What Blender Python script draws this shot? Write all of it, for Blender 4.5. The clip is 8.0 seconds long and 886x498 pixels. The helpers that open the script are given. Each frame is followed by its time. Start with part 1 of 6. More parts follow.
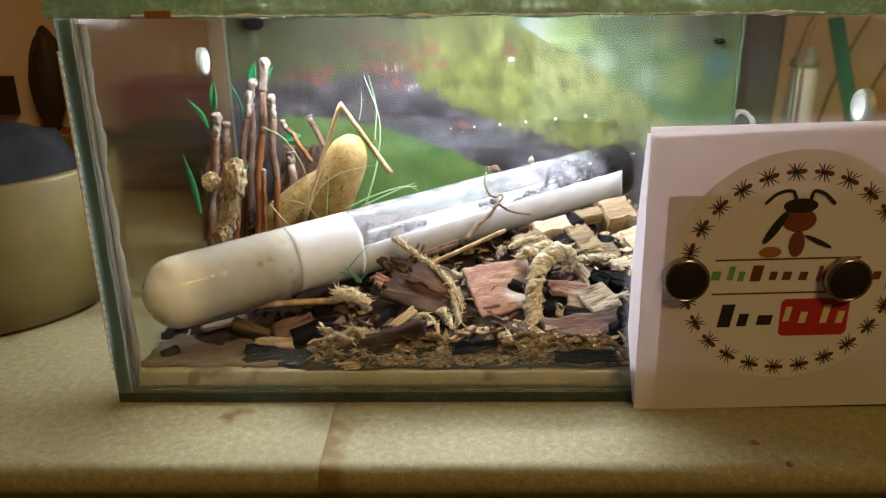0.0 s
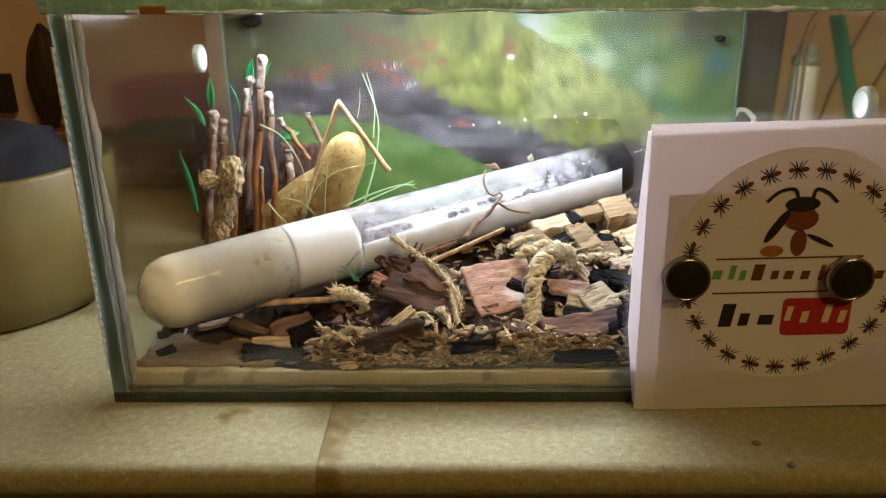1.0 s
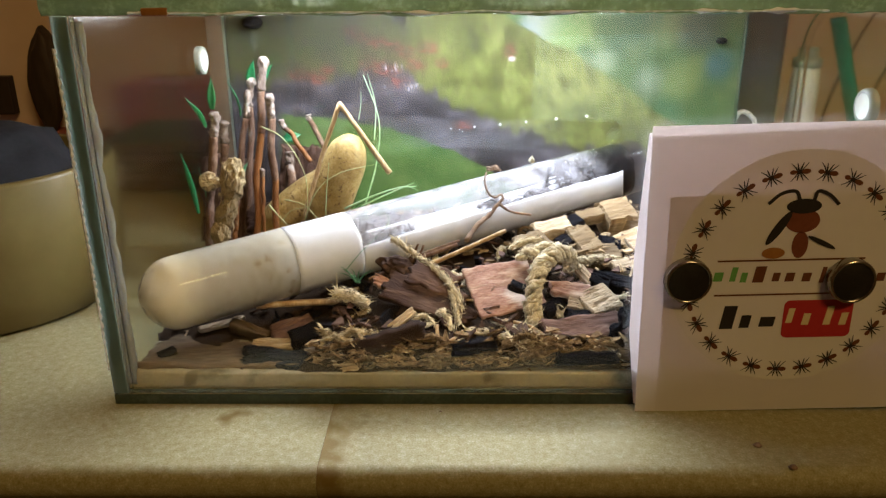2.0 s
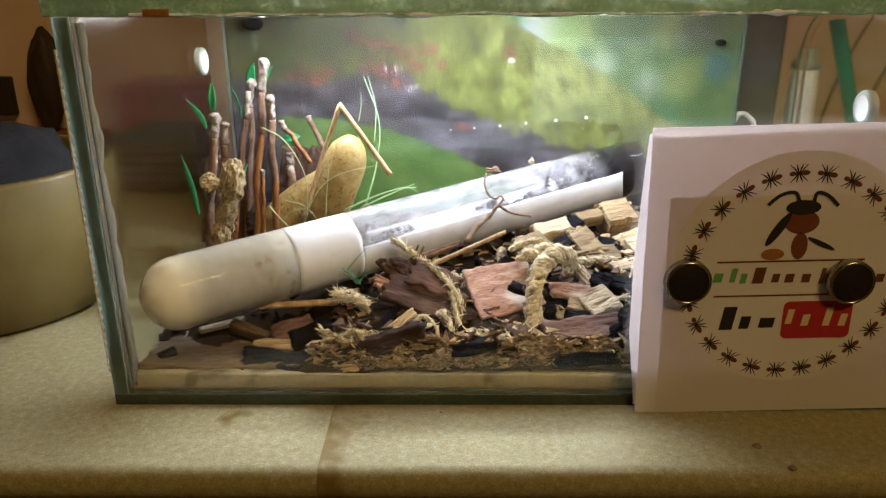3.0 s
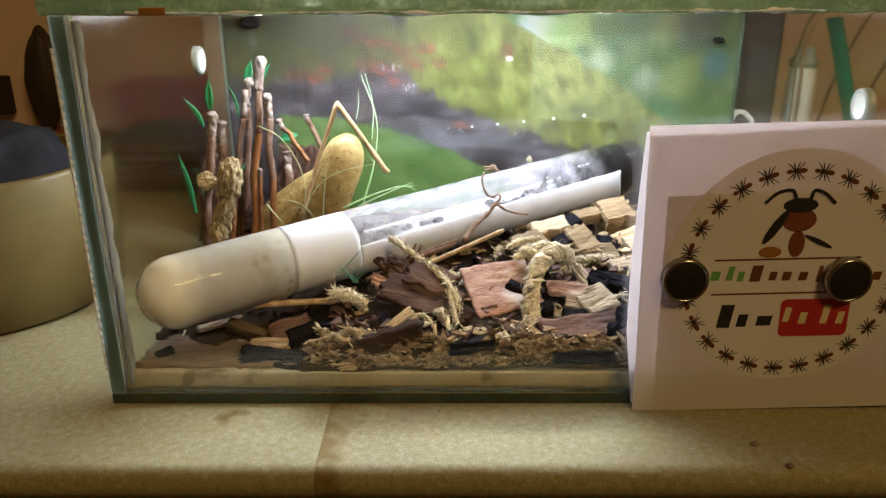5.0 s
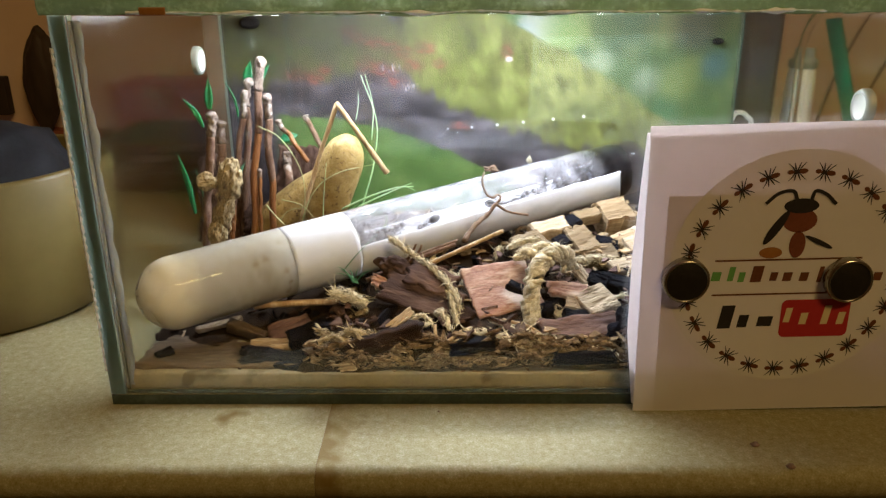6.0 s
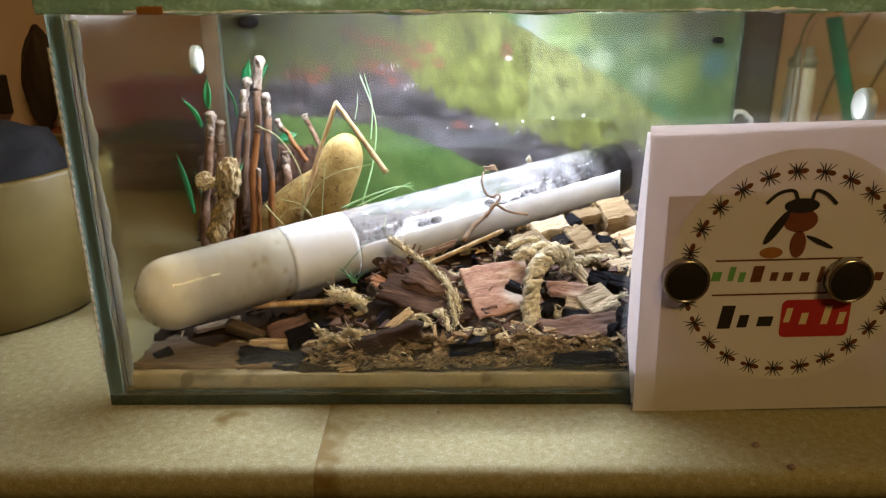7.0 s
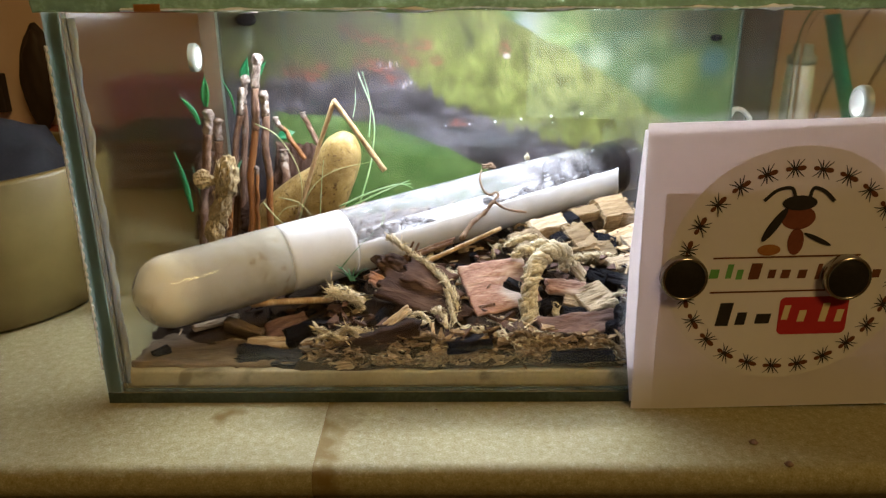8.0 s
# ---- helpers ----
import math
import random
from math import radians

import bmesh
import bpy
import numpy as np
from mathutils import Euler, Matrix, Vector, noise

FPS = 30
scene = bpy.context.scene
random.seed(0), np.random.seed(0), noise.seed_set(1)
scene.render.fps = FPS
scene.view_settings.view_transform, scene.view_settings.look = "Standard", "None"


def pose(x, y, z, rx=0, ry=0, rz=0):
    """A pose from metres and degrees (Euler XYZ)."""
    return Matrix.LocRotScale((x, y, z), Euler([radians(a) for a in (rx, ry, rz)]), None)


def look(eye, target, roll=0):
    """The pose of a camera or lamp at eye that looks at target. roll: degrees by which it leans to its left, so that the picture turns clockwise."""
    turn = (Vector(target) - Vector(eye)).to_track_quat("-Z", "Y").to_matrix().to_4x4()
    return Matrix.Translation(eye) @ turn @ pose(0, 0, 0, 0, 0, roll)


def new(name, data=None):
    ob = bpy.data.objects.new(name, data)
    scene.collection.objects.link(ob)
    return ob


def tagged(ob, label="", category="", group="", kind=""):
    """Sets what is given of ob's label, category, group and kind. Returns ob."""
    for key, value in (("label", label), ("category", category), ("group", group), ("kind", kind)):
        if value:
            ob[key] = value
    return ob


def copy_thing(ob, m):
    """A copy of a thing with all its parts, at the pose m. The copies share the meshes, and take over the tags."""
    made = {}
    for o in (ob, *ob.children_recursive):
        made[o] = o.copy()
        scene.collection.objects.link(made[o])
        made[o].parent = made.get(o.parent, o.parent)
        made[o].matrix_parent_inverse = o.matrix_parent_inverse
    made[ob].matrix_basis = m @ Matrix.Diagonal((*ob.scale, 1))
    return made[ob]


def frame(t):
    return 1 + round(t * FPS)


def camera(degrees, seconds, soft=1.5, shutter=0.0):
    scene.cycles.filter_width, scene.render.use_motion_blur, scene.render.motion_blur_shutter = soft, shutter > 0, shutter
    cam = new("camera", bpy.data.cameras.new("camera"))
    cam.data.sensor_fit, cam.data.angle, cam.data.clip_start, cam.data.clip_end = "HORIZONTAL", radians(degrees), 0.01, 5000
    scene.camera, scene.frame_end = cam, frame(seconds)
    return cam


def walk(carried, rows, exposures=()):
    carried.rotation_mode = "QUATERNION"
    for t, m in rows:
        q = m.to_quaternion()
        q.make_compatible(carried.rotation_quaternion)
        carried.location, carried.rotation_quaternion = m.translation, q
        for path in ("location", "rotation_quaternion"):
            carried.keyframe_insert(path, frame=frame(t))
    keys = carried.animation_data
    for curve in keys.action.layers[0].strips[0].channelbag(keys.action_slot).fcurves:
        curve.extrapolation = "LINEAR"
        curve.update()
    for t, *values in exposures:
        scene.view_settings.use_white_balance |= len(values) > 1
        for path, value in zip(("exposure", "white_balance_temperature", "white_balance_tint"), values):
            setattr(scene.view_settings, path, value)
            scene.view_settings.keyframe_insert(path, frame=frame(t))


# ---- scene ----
cam = camera(60.28, 8.0, soft=1.3)
walk(cam, [
    (0.0, look((0.08702, -0.17401, 0.10648), (0.08521, 0.01380, 0.03775), -0.356)),
    (0.5, look((0.08689, -0.17357, 0.10630), (0.08549, 0.01423, 0.03752), -0.306)),
    (1.0, look((0.08737, -0.17232, 0.10578), (0.08561, 0.01539, 0.03679), -0.317)),
    (1.5, look((0.08736, -0.17221, 0.10565), (0.08531, 0.01559, 0.03688), -0.318)),
    (3.0, look((0.08683, -0.17269, 0.10566), (0.08525, 0.01536, 0.03758), -0.206)),
    (3.5, look((0.08668, -0.17284, 0.10594), (0.08503, 0.01514, 0.03769), -0.229)),
    (4.0, look((0.08683, -0.17246, 0.10579), (0.08535, 0.01548, 0.03739), -0.238)),
    (4.5, look((0.08733, -0.17260, 0.10568), (0.08588, 0.01530, 0.03720), -0.260)),
    (6.0, look((0.08666, -0.17239, 0.10538), (0.08585, 0.01563, 0.03719), -0.202)),
    (6.5, look((0.08645, -0.17159, 0.10562), (0.08569, 0.01628, 0.03704), -0.175)),
    (7.0, look((0.08663, -0.17169, 0.10550), (0.08600, 0.01620, 0.03697), -0.210)),
    (7.5, look((0.08669, -0.17193, 0.10536), (0.08620, 0.01592, 0.03670), -0.224)),
    (8.0, look((0.08704, -0.17168, 0.10540), (0.08653, 0.01604, 0.03640), -0.268)),
])

# ---- world and lamps ----
world = bpy.data.worlds.new("world")
scene.world = world
world.use_nodes = True
world.node_tree.nodes["Background"].inputs["Color"].default_value = (1.0, 0.72, 0.45, 1)
world.node_tree.nodes["Background"].inputs["Strength"].default_value = 0.02
scene.view_settings.exposure = 0.0

LED_Y, LED_Z = 0.080, 0.0942
LED_XS = [0.0330, 0.0500, 0.0670, 0.0840, 0.1010, 0.1180, 0.1350, 0.1520, 0.1690]
for x in LED_XS:
    lamp = bpy.data.lights.new("led_light", "AREA")
    lamp.shape, lamp.size = "DISK", 0.003
    lamp.energy, lamp.color = 0.0230, (0.82, 0.90, 1.07)
    lamp_ob = new("led_light", lamp)
    lamp_ob.matrix_world = look((x, LED_Y, LED_Z - 0.0018), (x, LED_Y, 0))
room = bpy.data.lights.new("ceiling_light", "AREA")
room.shape, room.size, room.size_y = "RECTANGLE", 0.42, 0.14
room.energy, room.color = 6.2, (1.0, 0.655, 0.225)
room_ob = new("ceiling_light", room)
LAMP = look((0.60, -0.95, 1.05), (0.1, -0.05, 0))
room_ob.matrix_world = LAMP


# ---- materials ----
def material(name):
    m = bpy.data.materials.new(name)
    m.use_nodes = True
    nt = m.node_tree
    return m, nt, nt.nodes, nt.links, nt.nodes["Principled BSDF"]


def ramp(nodes, stops):
    r = nodes.new("ShaderNodeValToRGB")
    while len(r.color_ramp.elements) < len(stops):
        r.color_ramp.elements.new(0.5)
    for e, (p, c) in zip(r.color_ramp.elements, stops):
        e.position, e.color = p, (*c, 1)
    return r


def grainy(name, cols, scale, rough=0.6, fine=6.0, bump=0.3, dist=0.0005, stretch=(1, 1, 1), spec=0.4, jitter=0.0,
           coord="Object", wear=None, metal=0.0, clear=0.0, trans=0.0):
    """Two scales of noise over a colour ramp, with relief. cols: two to four colours, dark to light."""
    m, nt, n, k, b = material(name)
    tc = n.new("ShaderNodeTexCoord")
    mp = n.new("ShaderNodeMapping")
    mp.inputs["Scale"].default_value = stretch
    k.new(tc.outputs[coord], mp.inputs["Vector"])
    big = n.new("ShaderNodeTexNoise")
    big.inputs["Scale"].default_value, big.inputs["Detail"].default_value, big.inputs["Roughness"].default_value = scale, 5, 0.6
    small = n.new("ShaderNodeTexNoise")
    small.inputs["Scale"].default_value, small.inputs["Detail"].default_value = scale * fine, 4
    k.new(mp.outputs[0], big.inputs["Vector"]), k.new(mp.outputs[0], small.inputs["Vector"])
    mix = n.new("ShaderNodeMix")
    mix.inputs["Factor"].default_value = 0.4
    k.new(big.outputs["Fac"], mix.inputs["A"]), k.new(small.outputs["Fac"], mix.inputs["B"])
    r = ramp(n, [(0.3 + 0.4 * i / (len(cols) - 1), c) for i, c in enumerate(cols)])
    k.new(mix.outputs["Result"], r.inputs["Fac"])
    col = r.outputs["Color"]
    if jitter:
        info = n.new("ShaderNodeObjectInfo")
        geo = n.new("ShaderNodeNewGeometry")
        add = n.new("ShaderNodeMath")
        k.new(info.outputs["Random"], add.inputs[0]), k.new(geo.outputs["Random Per Island"], add.inputs[1])
        frac = n.new("ShaderNodeMath")
        frac.operation = "FRACT"
        k.new(add.outputs[0], frac.inputs[0])
        mr = n.new("ShaderNodeMapRange")
        mr.inputs["To Min"].default_value, mr.inputs["To Max"].default_value = 1 - jitter, 1 + jitter
        k.new(frac.outputs[0], mr.inputs["Value"])
        hsv = n.new("ShaderNodeHueSaturation")
        k.new(mr.outputs[0], hsv.inputs["Value"]), k.new(col, hsv.inputs["Color"])
        col = hsv.outputs["Color"]
    if wear:
        wn = n.new("ShaderNodeTexNoise")
        wn.inputs["Scale"].default_value, wn.inputs["Detail"].default_value = wear[1], 3
        k.new(mp.outputs[0], wn.inputs["Vector"])
        wr = n.new("ShaderNodeMapRange")
        wr.inputs["From Min"].default_value, wr.inputs["From Max"].default_value = wear[2], wear[2] + 0.08
        k.new(wn.outputs["Fac"], wr.inputs["Value"])
        wm = n.new("ShaderNodeMix")
        wm.data_type = "RGBA"
        wm.inputs["B"].default_value = (*wear[0], 1)
        k.new(wr.outputs[0], wm.inputs["Factor"]), k.new(col, wm.inputs["A"])
        col = wm.outputs["Result"]
    k.new(col, b.inputs["Base Color"])
    b.inputs["Roughness"].default_value, b.inputs["Specular IOR Level"].default_value = rough, spec
    b.inputs["Metallic"].default_value = metal
    b.inputs["Transmission Weight"].default_value = clear
    if trans:
        b.inputs["Subsurface Weight"].default_value = trans
        b.inputs["Subsurface Radius"].default_value = (0.004, 0.003, 0.0015)
        b.inputs["Subsurface Scale"].default_value = 1.0
    bp = n.new("ShaderNodeBump")
    bp.inputs["Strength"].default_value, bp.inputs["Distance"].default_value = bump, dist
    k.new(mix.outputs["Result"], bp.inputs["Height"])
    k.new(bp.outputs[0], b.inputs["Normal"])
    return m


def glass(name, color=(1, 1, 1), rough=0.0, ior=1.5):
    m, nt, n, k, b = material(name)
    b.inputs["Base Color"].default_value = (*color, 1)
    b.inputs["Transmission Weight"].default_value, b.inputs["Roughness"].default_value, b.inputs["IOR"].default_value = 1.0, rough, ior
    return m


def filmed(name, base, film, share, scale, dry):
    """base with a thin film of dust and damp, uneven at one scale, that ends along local x between the two values of dry."""
    m, nt, n, k, b = material(name)
    b.inputs["Base Color"].default_value = (*base, 1)
    b.inputs["Transmission Weight"].default_value, b.inputs["Roughness"].default_value, b.inputs["IOR"].default_value = 1.0, 0.025, 1.47
    d, t, x, y = n.new("ShaderNodeBsdfDiffuse"), n.new("ShaderNodeBsdfTranslucent"), n.new("ShaderNodeMixShader"), n.new("ShaderNodeMixShader")
    d.inputs["Color"].default_value = t.inputs["Color"].default_value = (*film, 1)
    k.new(d.outputs[0], x.inputs[1]), k.new(t.outputs[0], x.inputs[2])
    tc, w, r = n.new("ShaderNodeTexCoord"), n.new("ShaderNodeTexNoise"), n.new("ShaderNodeMapRange")
    w.inputs["Scale"].default_value, w.inputs["Detail"].default_value = scale, 5
    k.new(tc.outputs["Object"], w.inputs["Vector"]), k.new(w.outputs["Fac"], r.inputs["Value"])
    r.inputs["From Min"].default_value, r.inputs["From Max"].default_value = 0.3, 0.75
    r.inputs["To Min"].default_value, r.inputs["To Max"].default_value = share * 0.15, share * 2.3
    sep, e, mul = n.new("ShaderNodeSeparateXYZ"), n.new("ShaderNodeMapRange"), n.new("ShaderNodeMath")
    k.new(tc.outputs["Object"], sep.inputs[0]), k.new(sep.outputs["X"], e.inputs["Value"])
    e.inputs["From Min"].default_value, e.inputs["From Max"].default_value = dry
    e.inputs["To Min"].default_value, e.inputs["To Max"].default_value = 1.0, 0.0
    mul.operation = "MULTIPLY"
    k.new(r.outputs[0], mul.inputs[0]), k.new(e.outputs[0], mul.inputs[1])
    k.new(mul.outputs[0], y.inputs["Fac"]), k.new(b.outputs[0], y.inputs[1]), k.new(x.outputs[0], y.inputs[2])
    k.new(y.outputs[0], n["Material Output"].inputs["Surface"])
    return m


def papery(name, cols, share):
    """Paper that lets some of the light behind it through."""
    m = grainy(name, cols, 60, rough=0.8, bump=0.1)
    n, k = m.node_tree.nodes, m.node_tree.links
    t, x = n.new("ShaderNodeBsdfTranslucent"), n.new("ShaderNodeMixShader")
    t.inputs["Color"].default_value = (0.86, 0.80, 0.80, 1)
    x.inputs["Fac"].default_value = share
    k.new(n["Principled BSDF"].outputs[0], x.inputs[1]), k.new(t.outputs[0], x.inputs[2])
    k.new(x.outputs[0], n["Material Output"].inputs["Surface"])
    return m


def glow(name, color, strength):
    m, nt, n, k, b = material(name)
    b.inputs["Emission Color"].default_value, b.inputs["Emission Strength"].default_value = (*color, 1), strength
    return m


MARBLE = grainy("marble", [(0.205, 0.174, 0.068), (0.255, 0.225, 0.110), (0.305, 0.278, 0.160), (0.41, 0.388, 0.27)], 520, rough=0.66, spec=0.2, fine=4, bump=0.22,
                dist=0.0004, wear=((0.15, 0.10, 0.025), 45, 0.66), trans=0.15)


def stain_along_joint(m, x0, width):
    """A yellow-brown stain that spreads from the joint at x0, uneven at its border."""
    n, k = m.node_tree.nodes, m.node_tree.links
    b = n["Principled BSDF"]
    col = b.inputs["Base Color"].links[0].from_socket
    tc, sep = n.new("ShaderNodeTexCoord"), n.new("ShaderNodeSeparateXYZ")
    k.new(tc.outputs["Object"], sep.inputs[0])
    w, add, mr, mix = n.new("ShaderNodeTexNoise"), n.new("ShaderNodeMath"), n.new("ShaderNodeMapRange"), n.new("ShaderNodeMix")
    w.inputs["Scale"].default_value, w.inputs["Detail"].default_value = 160, 5
    k.new(tc.outputs["Object"], w.inputs["Vector"])
    add.operation, add.inputs[1].default_value = "MULTIPLY_ADD", -0.024
    k.new(w.outputs["Fac"], add.inputs[0]), k.new(sep.outputs["X"], add.inputs[2])
    mr.inputs["From Min"].default_value, mr.inputs["From Max"].default_value = x0 - 0.0125, x0 - 0.0125 + width
    mr.inputs["To Min"].default_value, mr.inputs["To Max"].default_value = 0.95, 0.0
    k.new(add.outputs[0], mr.inputs["Value"])
    mix.data_type = "RGBA"
    mix.inputs["B"].default_value = (0.16, 0.108, 0.028, 1)
    k.new(mr.outputs[0], mix.inputs["Factor"]), k.new(col, mix.inputs["A"]), k.new(mix.outputs["Result"], b.inputs["Base Color"])
    return m


STAINED = stain_along_joint(grainy("stained_marble", [(0.205, 0.174, 0.068), (0.255, 0.225, 0.110), (0.305, 0.278, 0.160), (0.41, 0.388, 0.27)], 520, rough=0.66, spec=0.2, fine=4,
                                   bump=0.22, dist=0.0004, wear=((0.15, 0.10, 0.025), 45, 0.66), trans=0.15), 0.057, 0.009)
JOINT = grainy("joint", [(0.13, 0.085, 0.025), (0.22, 0.15, 0.06)], 300, rough=0.8)
WALL = grainy("wall_paint", [(0.58, 0.42, 0.31), (0.66, 0.49, 0.37)], 8, rough=0.75, bump=0.1)
FLOOR = grainy("floor_tile", [(0.25, 0.2, 0.15), (0.35, 0.3, 0.22)], 6, rough=0.5)
PANE = glass("pane_glass", (0.985, 1.0, 0.99))
DUSTY = glass("dusty_side_glass", (0.95, 0.95, 0.92), 0.05, 1.22)
GREASY = glass("greasy_side_glass", (0.82, 0.83, 0.80), 0.12, 1.12)
TUBE = filmed("tube_glass", (1, 1, 1), (0.84, 0.83, 0.90), 0.110, 190, (0.135, 0.147))
EDGE = grainy("cut_glass_edge", [(0.022, 0.036, 0.030), (0.040, 0.060, 0.050), (0.085, 0.115, 0.098)], 160, rough=0.12, bump=0.4, dist=0.0004, spec=0.7)
LIDEDGE = grainy("lid_cut_edge", [(0.07, 0.13, 0.06), (0.18, 0.29, 0.15), (0.55, 0.70, 0.50)], 130, rough=0.18, bump=1.0, dist=0.0012, spec=0.8, clear=0.35)
# Near-white colour stands in for LED glints on the glass.
GLINTWHITE = grainy("glint_white", [(0.80, 0.82, 0.84), (0.92, 0.93, 0.95)], 400, rough=0.08, spec=0.8)
LIDRIM = grainy("lid_rim_glass", [(0.060, 0.078, 0.036), (0.12, 0.145, 0.070), (0.38, 0.45, 0.28)], 150, rough=0.12, bump=0.5, dist=0.0005, spec=0.8, clear=0.25)
LIDGLASS = glass("lid_glass", (0.80, 0.90, 0.74), 0.0, 1.5)
SIDEEDGE = grainy("side_cut_edge", [(0.11, 0.15, 0.14), (0.16, 0.21, 0.195), (0.24, 0.29, 0.27)], 90, rough=0.2, bump=0.4, dist=0.0004, spec=0.7)


def carries_light(m, color, share):
    """Lets light from behind glow through a cut glass edge."""
    n, k = m.node_tree.nodes, m.node_tree.links
    t, x = n.new("ShaderNodeBsdfTranslucent"), n.new("ShaderNodeMixShader")
    t.inputs["Color"].default_value = (*color, 1)
    x.inputs["Fac"].default_value = share
    k.new(n["Principled BSDF"].outputs[0], x.inputs[1]), k.new(t.outputs[0], x.inputs[2])
    k.new(x.outputs[0], n["Material Output"].inputs["Surface"])


SILICONE = grainy("silicone", [(0.18, 0.20, 0.215), (0.27, 0.295, 0.315)], 150, rough=0.35, trans=0.3)
carries_light(EDGE, (0.08, 0.15, 0.12), 0.15)
carries_light(SIDEEDGE, (0.58, 0.70, 0.63), 0.6)
carries_light(SILICONE, (0.5, 0.52, 0.50), 0.35)
carries_light(LIDRIM, (0.30, 0.36, 0.17), 0.3)
carries_light(LIDEDGE, (0.40, 0.62, 0.40), 0.4)
PLASTER = grainy("plaster", [(0.20, 0.175, 0.11), (0.28, 0.25, 0.17)], 160, rough=0.9, wear=((0.12, 0.10, 0.06), 90, 0.6))
SOIL = grainy("soil", [(0.007, 0.005, 0.003), (0.02, 0.012, 0.007), (0.06, 0.036, 0.018)], 500, rough=0.95, bump=1.0, dist=0.001, spec=0.1)
BARK = grainy("dark_bark", [(0.010, 0.006, 0.005), (0.042, 0.022, 0.017), (0.105, 0.062, 0.047), (0.20, 0.132, 0.100)], 230, rough=0.85, spec=0.15, bump=0.7, dist=0.0006, stretch=(0.22, 1, 1),
              jitter=0.3)
# Shaded copy of dark_bark: the shade beneath the plates is in its colour.
SHADEBARK = grainy("shaded_bark", [(0.006, 0.004, 0.003), (0.024, 0.013, 0.010), (0.070, 0.042, 0.032)], 240, rough=0.85, spec=0.1, bump=0.7, dist=0.0006, stretch=(0.25, 1, 1))
DULLBARK = grainy("dull_red_bark", [(0.045, 0.021, 0.017), (0.13, 0.070, 0.056), (0.25, 0.16, 0.13)], 260, rough=0.8, bump=0.7, dist=0.0008, stretch=(0.3, 1, 1))
REDBARK = grainy("red_bark", [(0.20, 0.085, 0.060), (0.42, 0.235, 0.175), (0.68, 0.53, 0.42)], 330, rough=0.75, bump=0.7, dist=0.0008, stretch=(0.3, 1, 1),
                 wear=((0.62, 0.49, 0.40), 150, 0.56), jitter=0.12)
WOOD = grainy("pale_wood", [(0.12, 0.072, 0.034), (0.31, 0.22, 0.12), (0.56, 0.46, 0.32)], 560, rough=0.8, bump=1.0, dist=0.0007, stretch=(0.09, 1, 1), jitter=0.4)
PALEWOOD = grainy("cream_wood", [(0.30, 0.21, 0.12), (0.52, 0.41, 0.28), (0.74, 0.64, 0.49)], 600, rough=0.8, bump=1.0, dist=0.0008, stretch=(0.14, 1, 1))
PLANK = grainy("brown_board", [(0.045, 0.026, 0.013), (0.095, 0.063, 0.034), (0.19, 0.135, 0.078)], 260, rough=0.8, bump=0.7, dist=0.0006, stretch=(0.16, 1, 1),
               wear=((0.030, 0.018, 0.010), 110, 0.535))
DEBRIS = grainy("tube_debris", [(0.008, 0.006, 0.005), (0.035, 0.024, 0.017), (0.10, 0.075, 0.055)], 900, rough=0.9, bump=0.8, dist=0.0004)
COAL = grainy("charcoal", [(0.003, 0.003, 0.005), (0.006, 0.007, 0.012), (0.014, 0.016, 0.024)], 480, rough=0.55, bump=1.0, dist=0.0010, spec=0.05)
MOSS = grainy("dried_moss", [(0.28, 0.22, 0.12), (0.62, 0.54, 0.37), (0.86, 0.80, 0.66)], 900, rough=0.9, bump=0.9, dist=0.0004, jitter=0.3)
MOSSTAN = grainy("tan_moss", [(0.13, 0.090, 0.042), (0.34, 0.26, 0.14), (0.58, 0.48, 0.31)], 700, rough=0.9, bump=0.9, dist=0.0004, jitter=0.25)
MOSSDIM = grainy("brown_moss", [(0.040, 0.022, 0.010), (0.16, 0.100, 0.046), (0.38, 0.27, 0.145)], 900, rough=0.9, bump=0.9, dist=0.0004, jitter=0.4)
TWIG = grainy("twig_bark", [(0.055, 0.026, 0.015), (0.15, 0.080, 0.050), (0.34, 0.24, 0.18)], 620, rough=0.85, bump=1.0, dist=0.0007, stretch=(1, 1, 0.5),
              wear=((0.48, 0.42, 0.38), 200, 0.63))
TIPBARK = grainy("pale_twig_tip", [(0.050, 0.030, 0.022), (0.22, 0.165, 0.135), (0.66, 0.61, 0.57)], 640, rough=0.85, bump=1.0, dist=0.0006)
BAREWOOD = grainy("peeled_twig", [(0.09, 0.032, 0.010), (0.22, 0.085, 0.025), (0.42, 0.21, 0.08)], 520, rough=0.5, bump=0.6, dist=0.0004, stretch=(1, 1, 0.1))
STRAW = grainy("straw", [(0.19, 0.10, 0.040), (0.42, 0.28, 0.14), (0.66, 0.52, 0.34)], 420, rough=0.45, bump=0.5, dist=0.0004, stretch=(1, 1, 0.1))
LEAF = grainy("plastic_leaf", [(0.006, 0.095, 0.032), (0.010, 0.17, 0.058)], 150, rough=0.35, trans=0.2)
GRASS = grainy("grass_blade", [(0.26, 0.42, 0.20), (0.48, 0.64, 0.38)], 150, rough=0.5, trans=0.2)
PALEGRASS = grainy("pale_grass", [(0.30, 0.33, 0.14), (0.50, 0.52, 0.28)], 300, rough=0.5)
FERN = grainy("dark_grass", [(0.04, 0.17, 0.09), (0.12, 0.34, 0.20)], 150, rough=0.5)
STONE = grainy("river_stone", [(0.23, 0.145, 0.045), (0.40, 0.28, 0.10), (0.60, 0.47, 0.23)], 260, rough=0.42, fine=7, bump=0.9, dist=0.0006,
               wear=((0.15, 0.085, 0.03), 800, 0.60))
